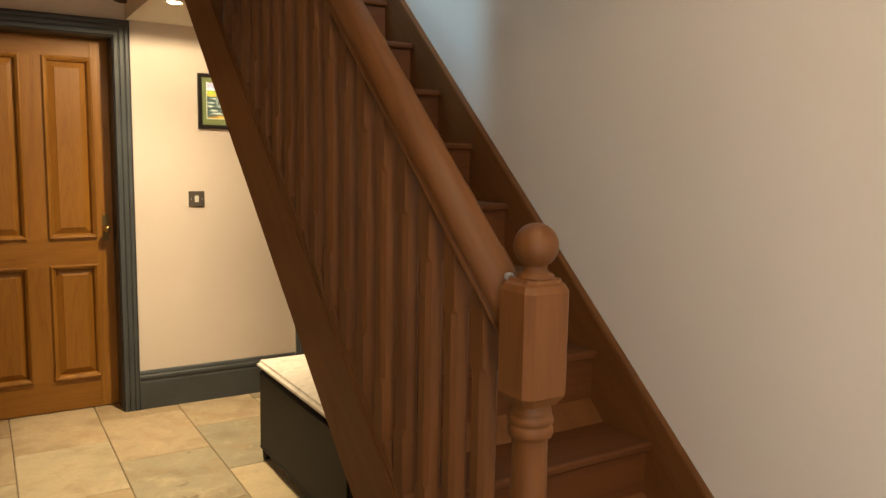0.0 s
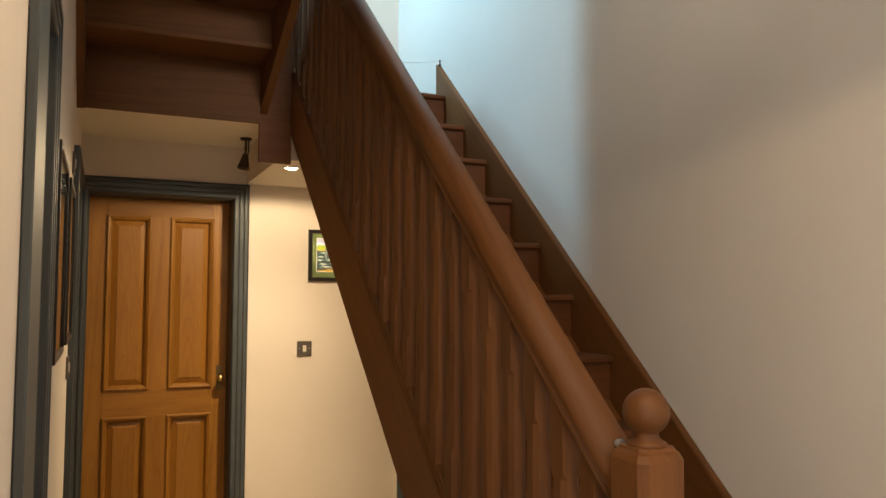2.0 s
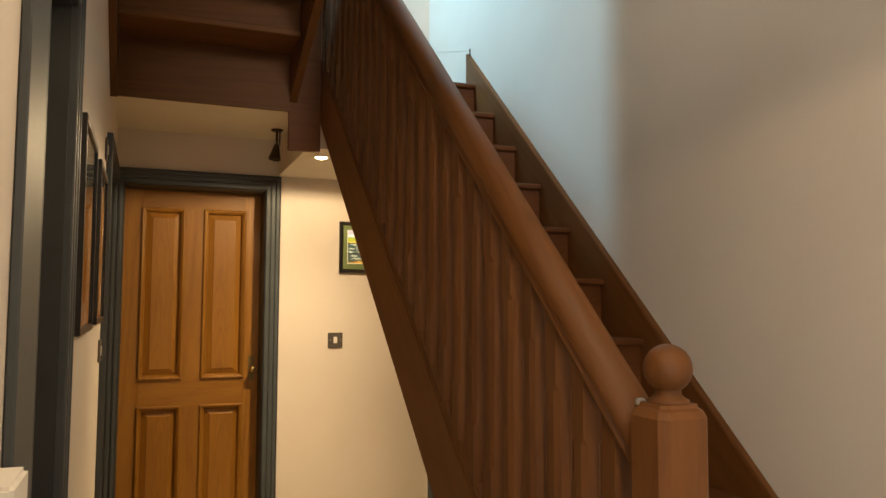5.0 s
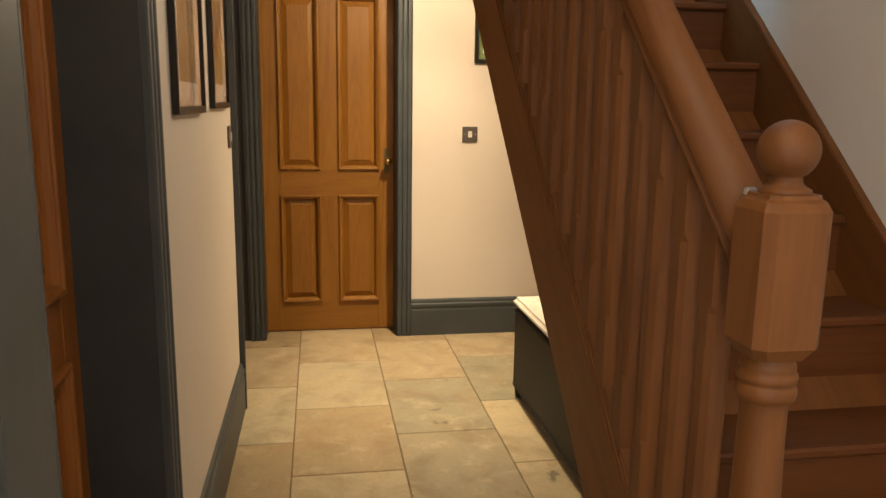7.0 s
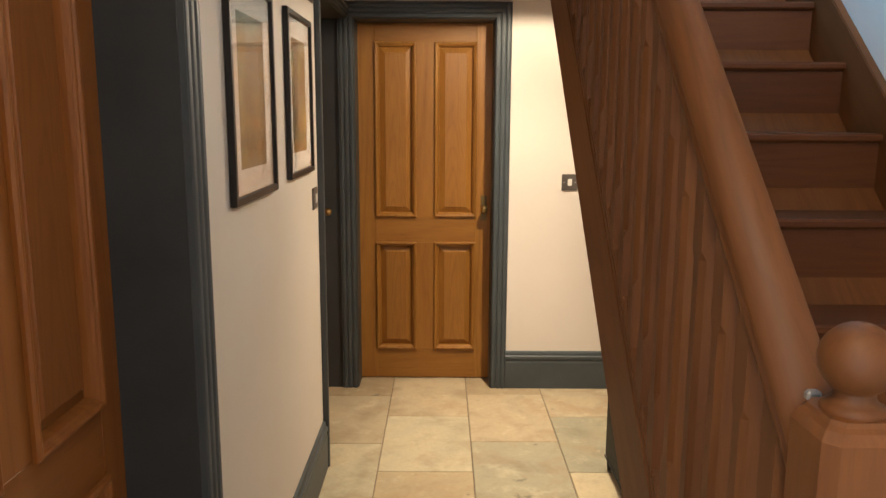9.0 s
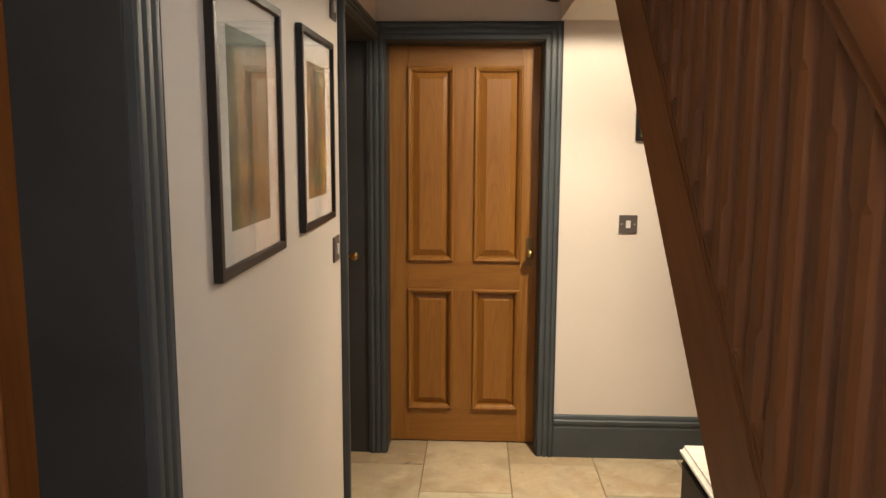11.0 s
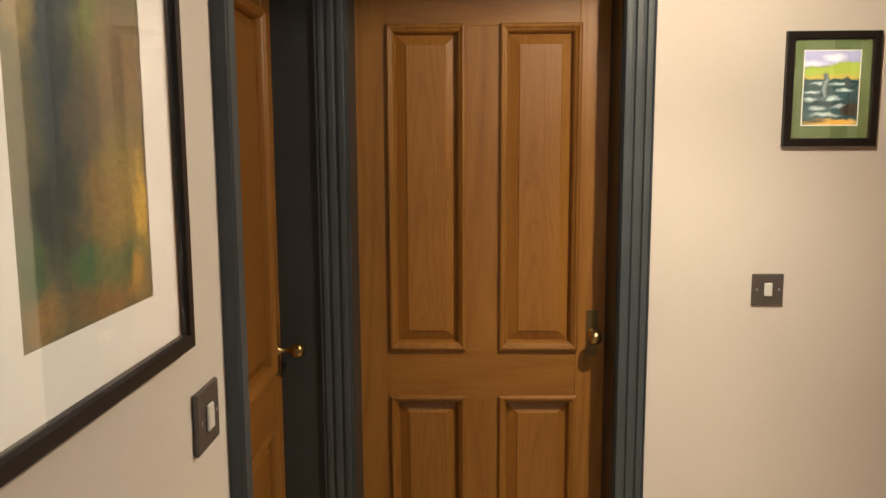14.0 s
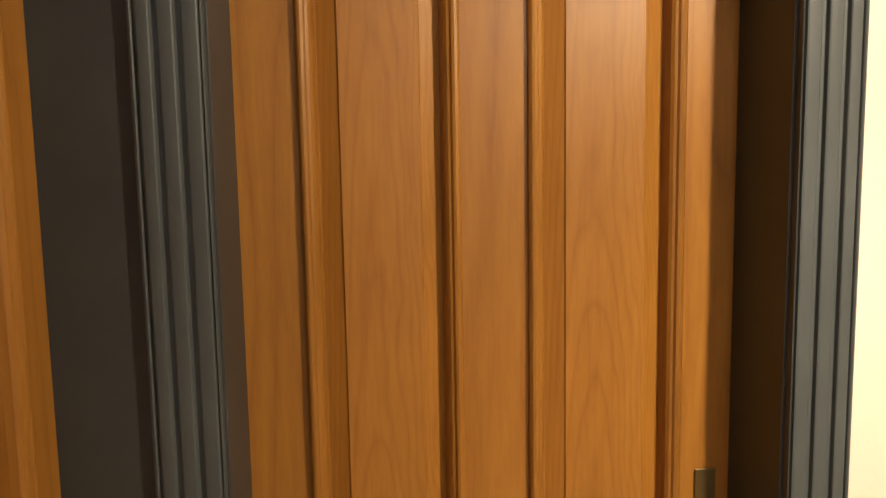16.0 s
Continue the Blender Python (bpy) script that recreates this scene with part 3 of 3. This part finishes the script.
for i in range(25):
    y = BY0 + i * PITCH
    piece("baluster", bal_me, stairs, (0.5125 - 0.9, y - Y1, nose(y)))
    piece("fillet", fil_me, stairs, (0, y - Y1, nose(y) - RISE))

part("top_newel", boxes((0.477 - 0.9, 0.548 - 0.9, 4.005 - Y1, 4.07 - Y1, 2.516, 3.4), bevel=0.004), stair_z, stairs, "square timber newel at the landing")

# moulded handrail
prof = [(-0.026, 0.0), (-0.026, 0.008), (-0.022, 0.014), (-0.024, 0.02), (-0.031, 0.028)]
for a in range(0, 181, 15):
    prof.append((-0.033 * math.cos(radians(a)), 0.042 + 0.036 * math.sin(radians(a))))
prof += [(0.031, 0.028), (0.024, 0.02), (0.022, 0.014), (0.026, 0.008), (0.026, 0.0)]
C = 1 / math.cos(math.atan(K))
bm = extrude_profile([(x + 0.5125 - 0.9, v * C) for x, v in prof], "y", 0.02, 4.02 - Y1, K)
bmesh.ops.translate(bm, verts=bm.verts, vec=(0, 0, nose(Y1 + 0.02) + HB))
hr = part("handrail", bm, stair_s, stairs)
for f in hr.data.polygons:
    f.use_smooth = len(f.vertices) == 4

# newel: chamfered block, turned shaft and ball
NX, NY, NZ = 0.5125 - 0.9, 0.004, -0.01
newel = part("newel_post", lathe([(0.046, 0.42), (0.05, 0.44), (0.044, 0.46), (0.032, 0.49), (0.034, 0.6), (0.034, 0.75), (0.0305, 0.9), (0.03, 0.958), (0.031, 0.963), (0.0365, 0.965), (0.0385, 0.971), (0.0385, 0.978),
                                  (0.0365, 0.984), (0.034, 0.986), (0.0375, 0.989), (0.0385, 0.994), (0.0375, 0.999), (0.034, 1.002), (0.0355, 1.006), (0.0345, 1.012), (0.032, 1.016), (0.033, 1.04)], 32), stair_z, stairs, "turned timber newel post", True, (NX, NY, NZ))


def newel_block(z0, z1):
    h, ch = 0.046, 0.013
    bm = bmesh.new()
    rows = []
    for z, s, c in ((z0, 0.034, 0.01), (z0 + 0.018, h, ch), (z1 - 0.02, h, ch), (z1 - 0.009, 0.041, 0.012), (z1 - 0.005, 0.036, 0.011), (z1, 0.035, 0.011)):
        rows.append([bm.verts.new((x, y, z)) for x, y in ((s, c - s), (s, s - c), (s - c, s), (c - s, s), (-s, s - c), (-s, c - s), (c - s, -s), (s - c, -s))])
    for a, b in zip(rows, rows[1:]):
        for i in range(8):
            bm.faces.new((a[i], a[(i + 1) % 8], b[(i + 1) % 8], b[i]))
    bm.faces.new(rows[0])
    bm.faces.new(rows[-1])
    bmesh.ops.recalc_face_normals(bm, faces=bm.faces)
    return bm


part("newel_block", newel_block(1.022, 1.232), stair_z, newel)
part("newel_foot", newel_block(0.01, 0.435), stair_z, newel)
ball = [(0.029, 1.225), (0.0315, 1.232), (0.0315, 1.237), (0.025, 1.2405), (0.0205, 1.245), (0.0195, 1.251)]
for a in range(-60, 91, 10):
    ball.append((0.0375 * math.cos(radians(a)) if a < 90 else 0.0, 1.285 + 0.0375 * math.sin(radians(a))))
part("ball_finial", lathe(ball, 32), stair_z, newel, "turned ball finial", True)
part("bracket", boxes((-0.024, -0.008, 0.044, 0.056, 1.222, 1.234), bevel=0.003), bracket_m, newel, "small grey metal handrail bracket")

# ---- upper flight over the passage ----
upper = thing("upper_staircase", (0, 3.92, 2.24), "timber upper flight seen from below, shade put into its colour", "staircase")
R2 = 0.165
for j in range(7):
    y = -GO * j
    zt = 0.265 + R2 * j
    zb = 0.0 if j == 0 else 0.265 + R2 * (j - 1)
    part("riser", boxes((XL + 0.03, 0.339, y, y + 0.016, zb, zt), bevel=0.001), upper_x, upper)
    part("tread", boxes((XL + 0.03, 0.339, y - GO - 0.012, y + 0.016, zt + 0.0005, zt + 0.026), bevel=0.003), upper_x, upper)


def string2(x0, x1, lo, hi):
    pts = [(0.03, lo), (0.03, hi), (-1.65, hi + 1.65 * R2 / GO), (-1.65, lo + 1.65 * R2 / GO)]
    return extrude_profile(pts, "x", x0, x1)


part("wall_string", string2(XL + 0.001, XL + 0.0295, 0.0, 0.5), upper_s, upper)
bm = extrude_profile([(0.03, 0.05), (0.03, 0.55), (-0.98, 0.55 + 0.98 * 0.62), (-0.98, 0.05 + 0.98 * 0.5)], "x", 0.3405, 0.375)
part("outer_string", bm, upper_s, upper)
bm = extrude_profile([(-0.05, 0.6), (-0.05, 1.8), (0.05, 1.8), (0.05, 0.628), (0.03, 0.6)], "y", -1.07, -0.97)
bmesh.ops.translate(bm, verts=bm.verts, vec=(0.41, 0, 0))
part("newel_drop", bm, stair_z, upper)
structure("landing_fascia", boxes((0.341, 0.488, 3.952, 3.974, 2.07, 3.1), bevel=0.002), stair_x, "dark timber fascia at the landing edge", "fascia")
structure("upper_floor", boxes((XL, 0.33, 1.36, 2.2, 3.5, 3.7)), ceil_m, "white underside of the upper floor", "ceiling")

# ---- lamps ----


def downlight(x, y, z, label):
    d = thing("downlight", (x, y, z), label, "downlight", "recessed downlights")
    part("bezel", lathe([(0.031, -0.0005), (0.031, -0.004), (0.036, -0.006), (0.042, -0.004), (0.043, -0.0005)], 32), white_m, d, "", True)
    part("bulb", lathe([(0.0, -0.0115), (0.012, -0.011), (0.022, -0.008), (0.03, -0.0025), (0.03, -0.0005)], 24), glow_m, d, "lit bulb", True)
    return d


downlight(0.545, 4.19, 2.095, "small lit recessed downlight in the plaster soffit")
downlight(0.12, 0.9, 2.3, "small lit recessed downlight in the hall ceiling")
spotl = thing("ceiling_spotlight", (0.385, 4.57, 2.3), "dark bronze ceiling spotlight with a bell shade", "spotlight")

part("ceiling_plate", lathe([(0.0, -0.0005), (0.032, -0.0005), (0.032, -0.006), (0.026, -0.011), (0.012, -0.014), (0, -0.014)]), bronze_m, spotl, "", True)
part("stem", lathe([(0.006, -0.012), (0.006, -0.05), (0.008, -0.052), (0.008, -0.06), (0.005, -0.064), (0.005, -0.09)], 12), bronze_m, spotl, "", True)
bm = boxes((0.012, 0.018, -0.004, 0.004, -0.08, -0.012), (0.0, 0.018, -0.004, 0.004, -0.085, -0.085))
part("bracket", bm, bronze_m, spotl)
bm = lathe([(0.012, 0.0), (0.016, -0.012), (0.02, -0.03), (0.026, -0.055), (0.033, -0.08), (0.03, -0.085), (0.022, -0.05), (0.014, -0.012), (0.0, -0.006)], 20)
placed(bm, Matrix.Translation((0, 0, -0.082)) @ Matrix.Rotation(radians(8), 4, "Y"))
part("shade", bm, bronze_m, spotl, "bell shaped bronze shade", True)

# ---- windows of the landing ----


def window(name, m, w, h, label, panes=1):
    win = tagged(new(name), label, "window", kind="structure")
    win.empty_display_size = 0.1
    win.matrix_world = m
    f = part("window_frame", boxes((0, 0.05, -0.07, 0, 0, h), (w - 0.05, w, -0.07, 0, 0, h), (0.05, w - 0.05, -0.07, 0, 0, 0.05), (0.05, w - 0.05, -0.07, 0, h - 0.05, h), bevel=0.004), frame_white_m, win)
    for i in range(panes):
        a, b = 0.05 + (w - 0.1) * i / panes, 0.05 + (w - 0.1) * (i + 1) / panes
        g = part("pane", boxes((a, b, -0.042, -0.036, 0.05, h - 0.05)), glass_m, win)
        g.visible_shadow = False
        if i:
            part("glazing_bar", boxes((a - 0.012, a + 0.012, -0.06, -0.01, 0.05, h - 0.05), bevel=0.003), frame_white_m, win)
    part("window_sill", boxes((-0.03, w + 0.03, 0.0, 0.04, -0.03, -0.002), bevel=0.004), frame_white_m, win)
    return win


window("window_1", door_matrix((WX0, YE + 0.12, WZ0), (1, 0), (0, -1)), WX1 - WX0, WZ1 - WZ0, "white painted landing window with bright daylight", 2)
window("window_2", door_matrix((XL - 0.1, 4.2, 3.95), (0, 1), (1, 0)), 0.35, 1.0, "white painted side window of the landing", 1)
# unseen; placed where the stair wall's daylight seems to come from
window("window_3", door_matrix((XL - 0.08, -0.9, 0.55), (0, 1), (1, 0)), 0.9, 1.6, "unseen white painted front hall window", 2)

# unseen window added as the source of the stairwell fill
window("fill_window", door_matrix((0.3, YF - 0.1, 3.0), (1, 0), (0, 1)), 0.9, 1.2, "unseen upper front window added to brighten the stairwell", 2)

# ---- framed pictures ----


def picture_frame(name, m, w, h, fw, mount, mount_m, art_m, label, depth=0.018):
    """Local u across, v out of the wall, z up from the lower edge."""
    p = thing(name, (0, 0, 0), label, "picture")
    p.matrix_world = m
    bm = bmesh.new()
    prof = ((0, 0.001), (0, depth - 0.002), (0.002, depth), (fw - 0.003, depth), (fw, depth - 0.004), (fw, 0.004))
    rows = [[bm.verts.new((cu + su * k, v, cz + sz * k)) for k, v in prof] for cu, cz, su, sz in ((0, 0, 1, 1), (w, 0, -1, 1), (w, h, -1, -1), (0, h, 1, -1))]
    for i in range(4):
        a, b = rows[i], rows[(i + 1) % 4]
        for j in range(len(prof)):
            bm.faces.new((a[j], a[(j + 1) % len(prof)], b[(j + 1) % len(prof)], b[j]))
    bmesh.ops.recalc_face_normals(bm, faces=bm.faces)
    part("frame", bm, black_m, p)
    l, r, b0, t0 = mount
    mt = boxes((fw, w - fw, 0.001, 0.003, fw, h - fw))
    part("backing", mt, mount_m, p)
    mt = boxes((fw, l, 0.0032, 0.0055, fw, h - fw), (w - r, w - fw, 0.0032, 0.0055, fw, h - fw), (l, w - r, 0.0032, 0.0055, fw, b0), (l, w - r, 0.0032, 0.0055, h - t0, h - fw))
    part("mount", mt, mount_m, p)
    part("print", boxes((l, w - r, 0.0032, 0.0042, b0, h - t0)), art_m, p)
    g = part("glass", boxes((fw, w - fw, depth - 0.007, depth - 0.0055, fw, h - fw)), glass_m, p)
    g.visible_shadow = False
    return p


def painted(name, ground, strokes, warp=0.03, grain=9, loose=0.45):
    """A brushed picture: soft-edged patches of colour laid one over another, their outlines dragged by the brush."""
    m = mat(name, 0.8)
    v = coords(m)
    n = node(m, "ShaderNodeTexNoise", Scale=grain, Detail=5, Roughness=0.6, Distortion=0.6)
    link(m, v, n.inputs["Vector"])
    shift = node(m, "ShaderNodeVectorMath")
    shift.operation = "MULTIPLY_ADD"
    link(m, n.outputs["Color"], shift.inputs[0])
    shift.inputs[1].default_value = (warp, 0, warp)
    link(m, v, shift.inputs[2])
    brush = noise_tex(m, coords(m, (1, 1, 2.2), (0, 25, 0)), grain * 5, 5, 0.7, 0.8)
    c = (*ground, 1)
    for cu, cz, ru, rz, soft, colour in strokes:
        rel = node(m, "ShaderNodeVectorMath")
        rel.operation = "SUBTRACT"
        link(m, shift.outputs[0], rel.inputs[0])
        rel.inputs[1].default_value = (cu + warp / 2, 0, cz + warp / 2)
        size = node(m, "ShaderNodeVectorMath")
        size.operation = "MULTIPLY"
        link(m, rel.outputs[0], size.inputs[0])
        size.inputs[1].default_value = (1 / ru, 0, 1 / rz)
        far = node(m, "ShaderNodeVectorMath")
        far.operation = "LENGTH"
        link(m, size.outputs[0], far.inputs[0])
        edge = node(m, "ShaderNodeMapRange")
        edge.inputs[1].default_value, edge.inputs[2].default_value = 1 + soft, 1 - soft
        link(m, far.outputs["Value"], edge.inputs[0])
        c = mixed(m, edge.outputs[0], c, (*colour, 1))
    base(m, mixed(m, loose, c, ramp(m, brush, (0.3, (0.5, 0.5, 0.52)), (0.5, (1, 1, 1)), (0.68, (1.35, 1.28, 1.12))), "MULTIPLY"))
    return m


# the dark upright band near u 0.17 is a reflection painted in
gold_m = painted("hillside_print_and_reflection", (0.1, 0.09, 0.036), (
    (0.3, 0.44, 0.09, 0.03, 0.4, (0.2, 0.21, 0.15)), (0.17, 0.43, 0.045, 0.08, 0.5, (0.03, 0.045, 0.06)), (0.17, 0.28, 0.035, 0.13, 0.6, (0.02, 0.03, 0.036)),
    (0.115, 0.4, 0.02, 0.035, 0.5, (0.1, 0.12, 0.035)), (0.125, 0.355, 0.02, 0.035, 0.5, (0.22, 0.16, 0.05)), (0.25, 0.37, 0.03, 0.035, 0.6, (0.15, 0.17, 0.05)),
    (0.3, 0.33, 0.055, 0.05, 0.5, (0.12, 0.085, 0.04)), (0.23, 0.27, 0.04, 0.04, 0.6, (0.085, 0.07, 0.045)), (0.3, 0.2, 0.05, 0.055, 0.6, (0.21, 0.15, 0.035)),
    (0.24, 0.2, 0.03, 0.03, 0.6, (0.15, 0.1, 0.03)), (0.335, 0.19, 0.012, 0.045, 0.5, (0.4, 0.26, 0.035)), (0.12, 0.24, 0.022, 0.03, 0.6, (0.09, 0.085, 0.03)),
    (0.15, 0.2, 0.035, 0.045, 0.6, (0.022, 0.022, 0.012)), (0.118, 0.15, 0.022, 0.03, 0.5, (0.05, 0.09, 0.028)), (0.21, 0.14, 0.03, 0.02, 0.6, (0.05, 0.095, 0.035)),
    (0.29, 0.13, 0.05, 0.018, 0.5, (0.06, 0.1, 0.03)), (0.125, 0.1, 0.03, 0.02, 0.5, (0.22, 0.13, 0.03)), (0.24, 0.1, 0.06, 0.018, 0.6, (0.16, 0.09, 0.025)), (0.32, 0.11, 0.02, 0.02, 0.5, (0.3, 0.17, 0.03))), 0.07, 15, 0.6)
# ground lightened, the cream wall's reflection in the glass mixed into it
moor_m = painted("moorland_print", (0.115, 0.125, 0.095), (
    (0.2, 0.46, 0.16, 0.05, 0.5, (0.24, 0.28, 0.26)), (0.13, 0.33, 0.05, 0.12, 0.7, (0.16, 0.17, 0.11)), (0.26, 0.35, 0.05, 0.06, 0.7, (0.09, 0.11, 0.1)),
    (0.2, 0.25, 0.05, 0.05, 0.6, (0.07, 0.085, 0.06)), (0.3, 0.25, 0.06, 0.04, 0.6, (0.13, 0.12, 0.07)), (0.15, 0.2, 0.05, 0.03, 0.6, (0.13, 0.13, 0.06)),
    (0.26, 0.19, 0.09, 0.022, 0.6, (0.17, 0.12, 0.045)), (0.2, 0.14, 0.1, 0.03, 0.6, (0.04, 0.055, 0.03)), (0.31, 0.13, 0.05, 0.03, 0.6, (0.1, 0.07, 0.025)), (0.13, 0.11, 0.04, 0.025, 0.5, (0.12, 0.13, 0.06))), 0.07, 9)
WAVES = [(0.09, 0.165, 0.018, 0.004), (0.145, 0.163, 0.02, 0.0045), (0.075, 0.142, 0.018, 0.004), (0.16, 0.146, 0.018, 0.004), (0.07, 0.122, 0.014, 0.005), (0.125, 0.125, 0.02, 0.005), (0.09, 0.1, 0.018, 0.005), (0.145, 0.106, 0.016, 0.005), (0.11, 0.083, 0.03, 0.005)]
sea_m = painted("seascape_painting", (0.03, 0.075, 0.085), (
    (0.12, 0.26, 0.2, 0.05, 0.1, (0.36, 0.38, 0.66)), (0.13, 0.232, 0.022, 0.007, 0.7, (0.85, 0.85, 0.92)), (0.07, 0.216, 0.03, 0.007, 0.7, (0.7, 0.72, 0.85)),
    (0.165, 0.2, 0.06, 0.022, 0.15, (0.34, 0.43, 0.06)), (0.09, 0.196, 0.06, 0.012, 0.2, (0.32, 0.44, 0.05)), (0.12, 0.182, 0.12, 0.0055, 0.4, (0.47, 0.38, 0.08)),
    *[(u, z, a * 0.9, b * 0.8, 0.85, (0.55, 0.64, 0.67)) for u, z, a, b in WAVES],
    (0.11, 0.112, 0.07, 0.006, 0.7, (0.02, 0.045, 0.055)), (0.108, 0.156, 0.0095, 0.037, 0.12, (0.03, 0.035, 0.04)), (0.1085, 0.156, 0.0065, 0.031, 0.3, (0.2, 0.27, 0.3)), (0.166, 0.165, 0.006, 0.016, 0.15, (0.07, 0.09, 0.09)),
    (0.18, 0.095, 0.028, 0.016, 0.15, (0.045, 0.028, 0.018)), (0.13, 0.062, 0.07, 0.009, 0.3, (0.62, 0.36, 0.06)), (0.085, 0.066, 0.03, 0.004, 0.4, (0.09, 0.06, 0.03))), 0.022, 38, 0.35)


def left_pose(y, z):
    return door_matrix((XL, y, z), (0, 1), (1, 0))


picture_frame("framed_picture", left_pose(2.574, 1.29), 0.467, 0.557, 0.02, (0.095, 0.095, 0.083, 0.085), mount_m, moor_m, "black framed moorland print with white mount, glazed")
picture_frame("framed_picture", left_pose(3.249, 1.3), 0.443, 0.549, 0.02, (0.095, 0.095, 0.083, 0.085), mount_m, gold_m, "black framed golden hillside print with white mount, glazed")
sea = picture_frame("framed_painting", door_matrix((0.8, YE, 1.55), (1, 0), (0, -1)), 0.246, 0.3, 0.021, (0.05, 0.05, 0.056, 0.05), green_mount_m, sea_m, "small dark framed seascape painting with green mount")
part("mount_edge", boxes((0.048, 0.0505, 0.0056, 0.0062, 0.054, 0.252), (0.1955, 0.198, 0.0056, 0.0062, 0.054, 0.252), (0.0505, 0.1955, 0.0056, 0.0062, 0.054, 0.0565), (0.0505, 0.1955, 0.0056, 0.0062, 0.2495, 0.252)), mount_m, sea, "thin white bevelled edge of the mount")

# ---- switches ----


def switch(name, m, label):
    s = thing(name, (0, 0, 0), label, "light switch", "switch plates")
    s.matrix_world = m
    part("plate", boxes((-0.043, 0.043, 0.0005, 0.008, -0.043, 0.043), bevel=0.0025), nickel_m, s)
    part("rocker", boxes((-0.011, 0.011, 0.008, 0.0125, -0.018, 0.018), bevel=0.0015), white_m, s, "white rocker")
    for u in (-0.03, 0.03):
        bm = lathe([(0.0, 0), (0.0035, 0), (0.0035, 0.001), (0, 0.0012)], 12)
        placed(bm, Matrix.Translation((u, 0.008, 0)) @ Matrix.Rotation(radians(-90), 4, "X"))
        part("screw", bm, bracket_m, s)
    return s


switch("light_switch", door_matrix((0.783, YE, 1.16), (1, 0), (0, -1)), "black nickel light switch with white rocker")
switch("light_switch", left_pose(3.755, 1.186), "black nickel light switch below the prints")
switch("light_switch", left_pose(3.76, 1.975), "black nickel plate high on the wall")

# ---- storage bench under the stairs ----
bench = thing("storage_bench", (0.81, 2.88, 0), "low black leatherette storage bench with pale cushioned top", "bench")
BW, BL = 0.4, 1.0
bm = bmesh.new()
add_box(bm, (0.004, 0.004, 0.05), (BW - 0.004, BL - 0.004, 0.43), 0.012, 3)
part("body", bm, leather_m, bench, "black leatherette body")
bm = bmesh.new()
add_box(bm, (-0.006, -0.006, 0.4305), (BW + 0.006, BL + 0.006, 0.47), 0.015, 3)
part("seat_pad", bm, marble_m, bench, "pale mottled cushioned seat")
for x in (0.03, BW - 0.03):
    for y in (0.03, BL - 0.03):
        part("foot", lathe([(0.018, 0.0), (0.02, 0.01), (0.022, 0.05)], 12), black_m, bench, "", True, (x, y, 0))
pip = boxes((-0.002, 0.003, 0.02, BL - 0.02, 0.405, 0.411), (-0.002, 0.003, 0.02, BL - 0.02, 0.058, 0.064), bevel=0.001)
part("piping", pip, leather_m, bench)

# ---- heating control on the near wall ----
dial_box = thing("thermostat", (XN, 1.092, 1.13), "small white plastic thermostat box with a round dial", "thermostat")
bm = bmesh.new()
add_box(bm, (0.0005, -0.034, 0.0), (0.05, 0.034, 0.129), 0.003, 2)
part("body", bm, white_m, dial_box)
bm = lathe([(0.0, 0.0), (0.022, 0.0), (0.0225, 0.002), (0.0215, 0.008), (0.0185, 0.0105), (0.0, 0.011)], 28)
placed(bm, Matrix.Translation((0.0502, 0.0, 0.087)) @ Matrix.Rotation(radians(90), 4, "Y"))
part("dial", bm, white_m, dial_box, "round white dial", True)
part("back_plate", boxes((0.0003, 0.004, -0.038, 0.038, -0.004, 0.133), bevel=0.001), white_m, dial_box)

# ---- finial on the wall string ----
fin = thing("string_hook", (1.341, 4.18, nose(4.18) + 0.085), "tiny brass hook on top of the wall string", "hook")
crv = bpy.data.curves.new("cord", "CURVE")
crv.dimensions, crv.bevel_depth = "3D", 0.0018
sp = crv.splines.new("POLY")
sp.points.add(12)
for k in range(13):
    w = k / 12
    sp.points[k].co = (-0.76 * w, -0.1 * w, 0.035 - 0.2 * w * (1 - w) - 0.02 * w, 1)
cord = new("cord", crv)
cord.parent = fin
crv.materials.append(mount_m)
part("pin", lathe([(0.004, 0), (0.006, 0.012), (0.003, 0.02), (0.005, 0.035), (0.0, 0.045)], 10), bronze_m, fin, "", True)

# ---- floor tiles, half bond ----
TW, TL, GAP = 0.413, 0.612, 0.0045


def tile_mesh(x0, x1, y0, y1):
    return boxes((x0, x1, y0, y1, -0.012, 0.0), bevel=0.0025)


full = mesh_of("tile", tile_mesh(GAP / 2, TW - GAP / 2, GAP / 2, TL - GAP / 2), tile_m)
for col in range(-1, 4):
    x0 = -0.176 + TW * col
    shift = 4.43 if col in (0, 2) else 4.125
    if col == -1:
        shift = 4.1
    for row in range(-10, 3):
        y0 = shift + TL * row
        lo, hi = max(x0, XL - LT + 0.002), min(x0 + TW, XR - 0.002)
        a, b = max(y0, YF), min(y0 + TL, YE + 0.24)
        if b - a < 0.02 or hi - lo < 0.02:
            continue
        if hi - lo > TW - 0.001 and b - a > TL - 0.001:
            piece("tile", full, floor_base, (x0, y0, 0))
        else:
            me = mesh_of("tile", tile_mesh(GAP / 2, hi - lo - GAP / 2, GAP / 2, b - a - GAP / 2), tile_m)
            piece("tile", me, floor_base, (lo, a, 0))
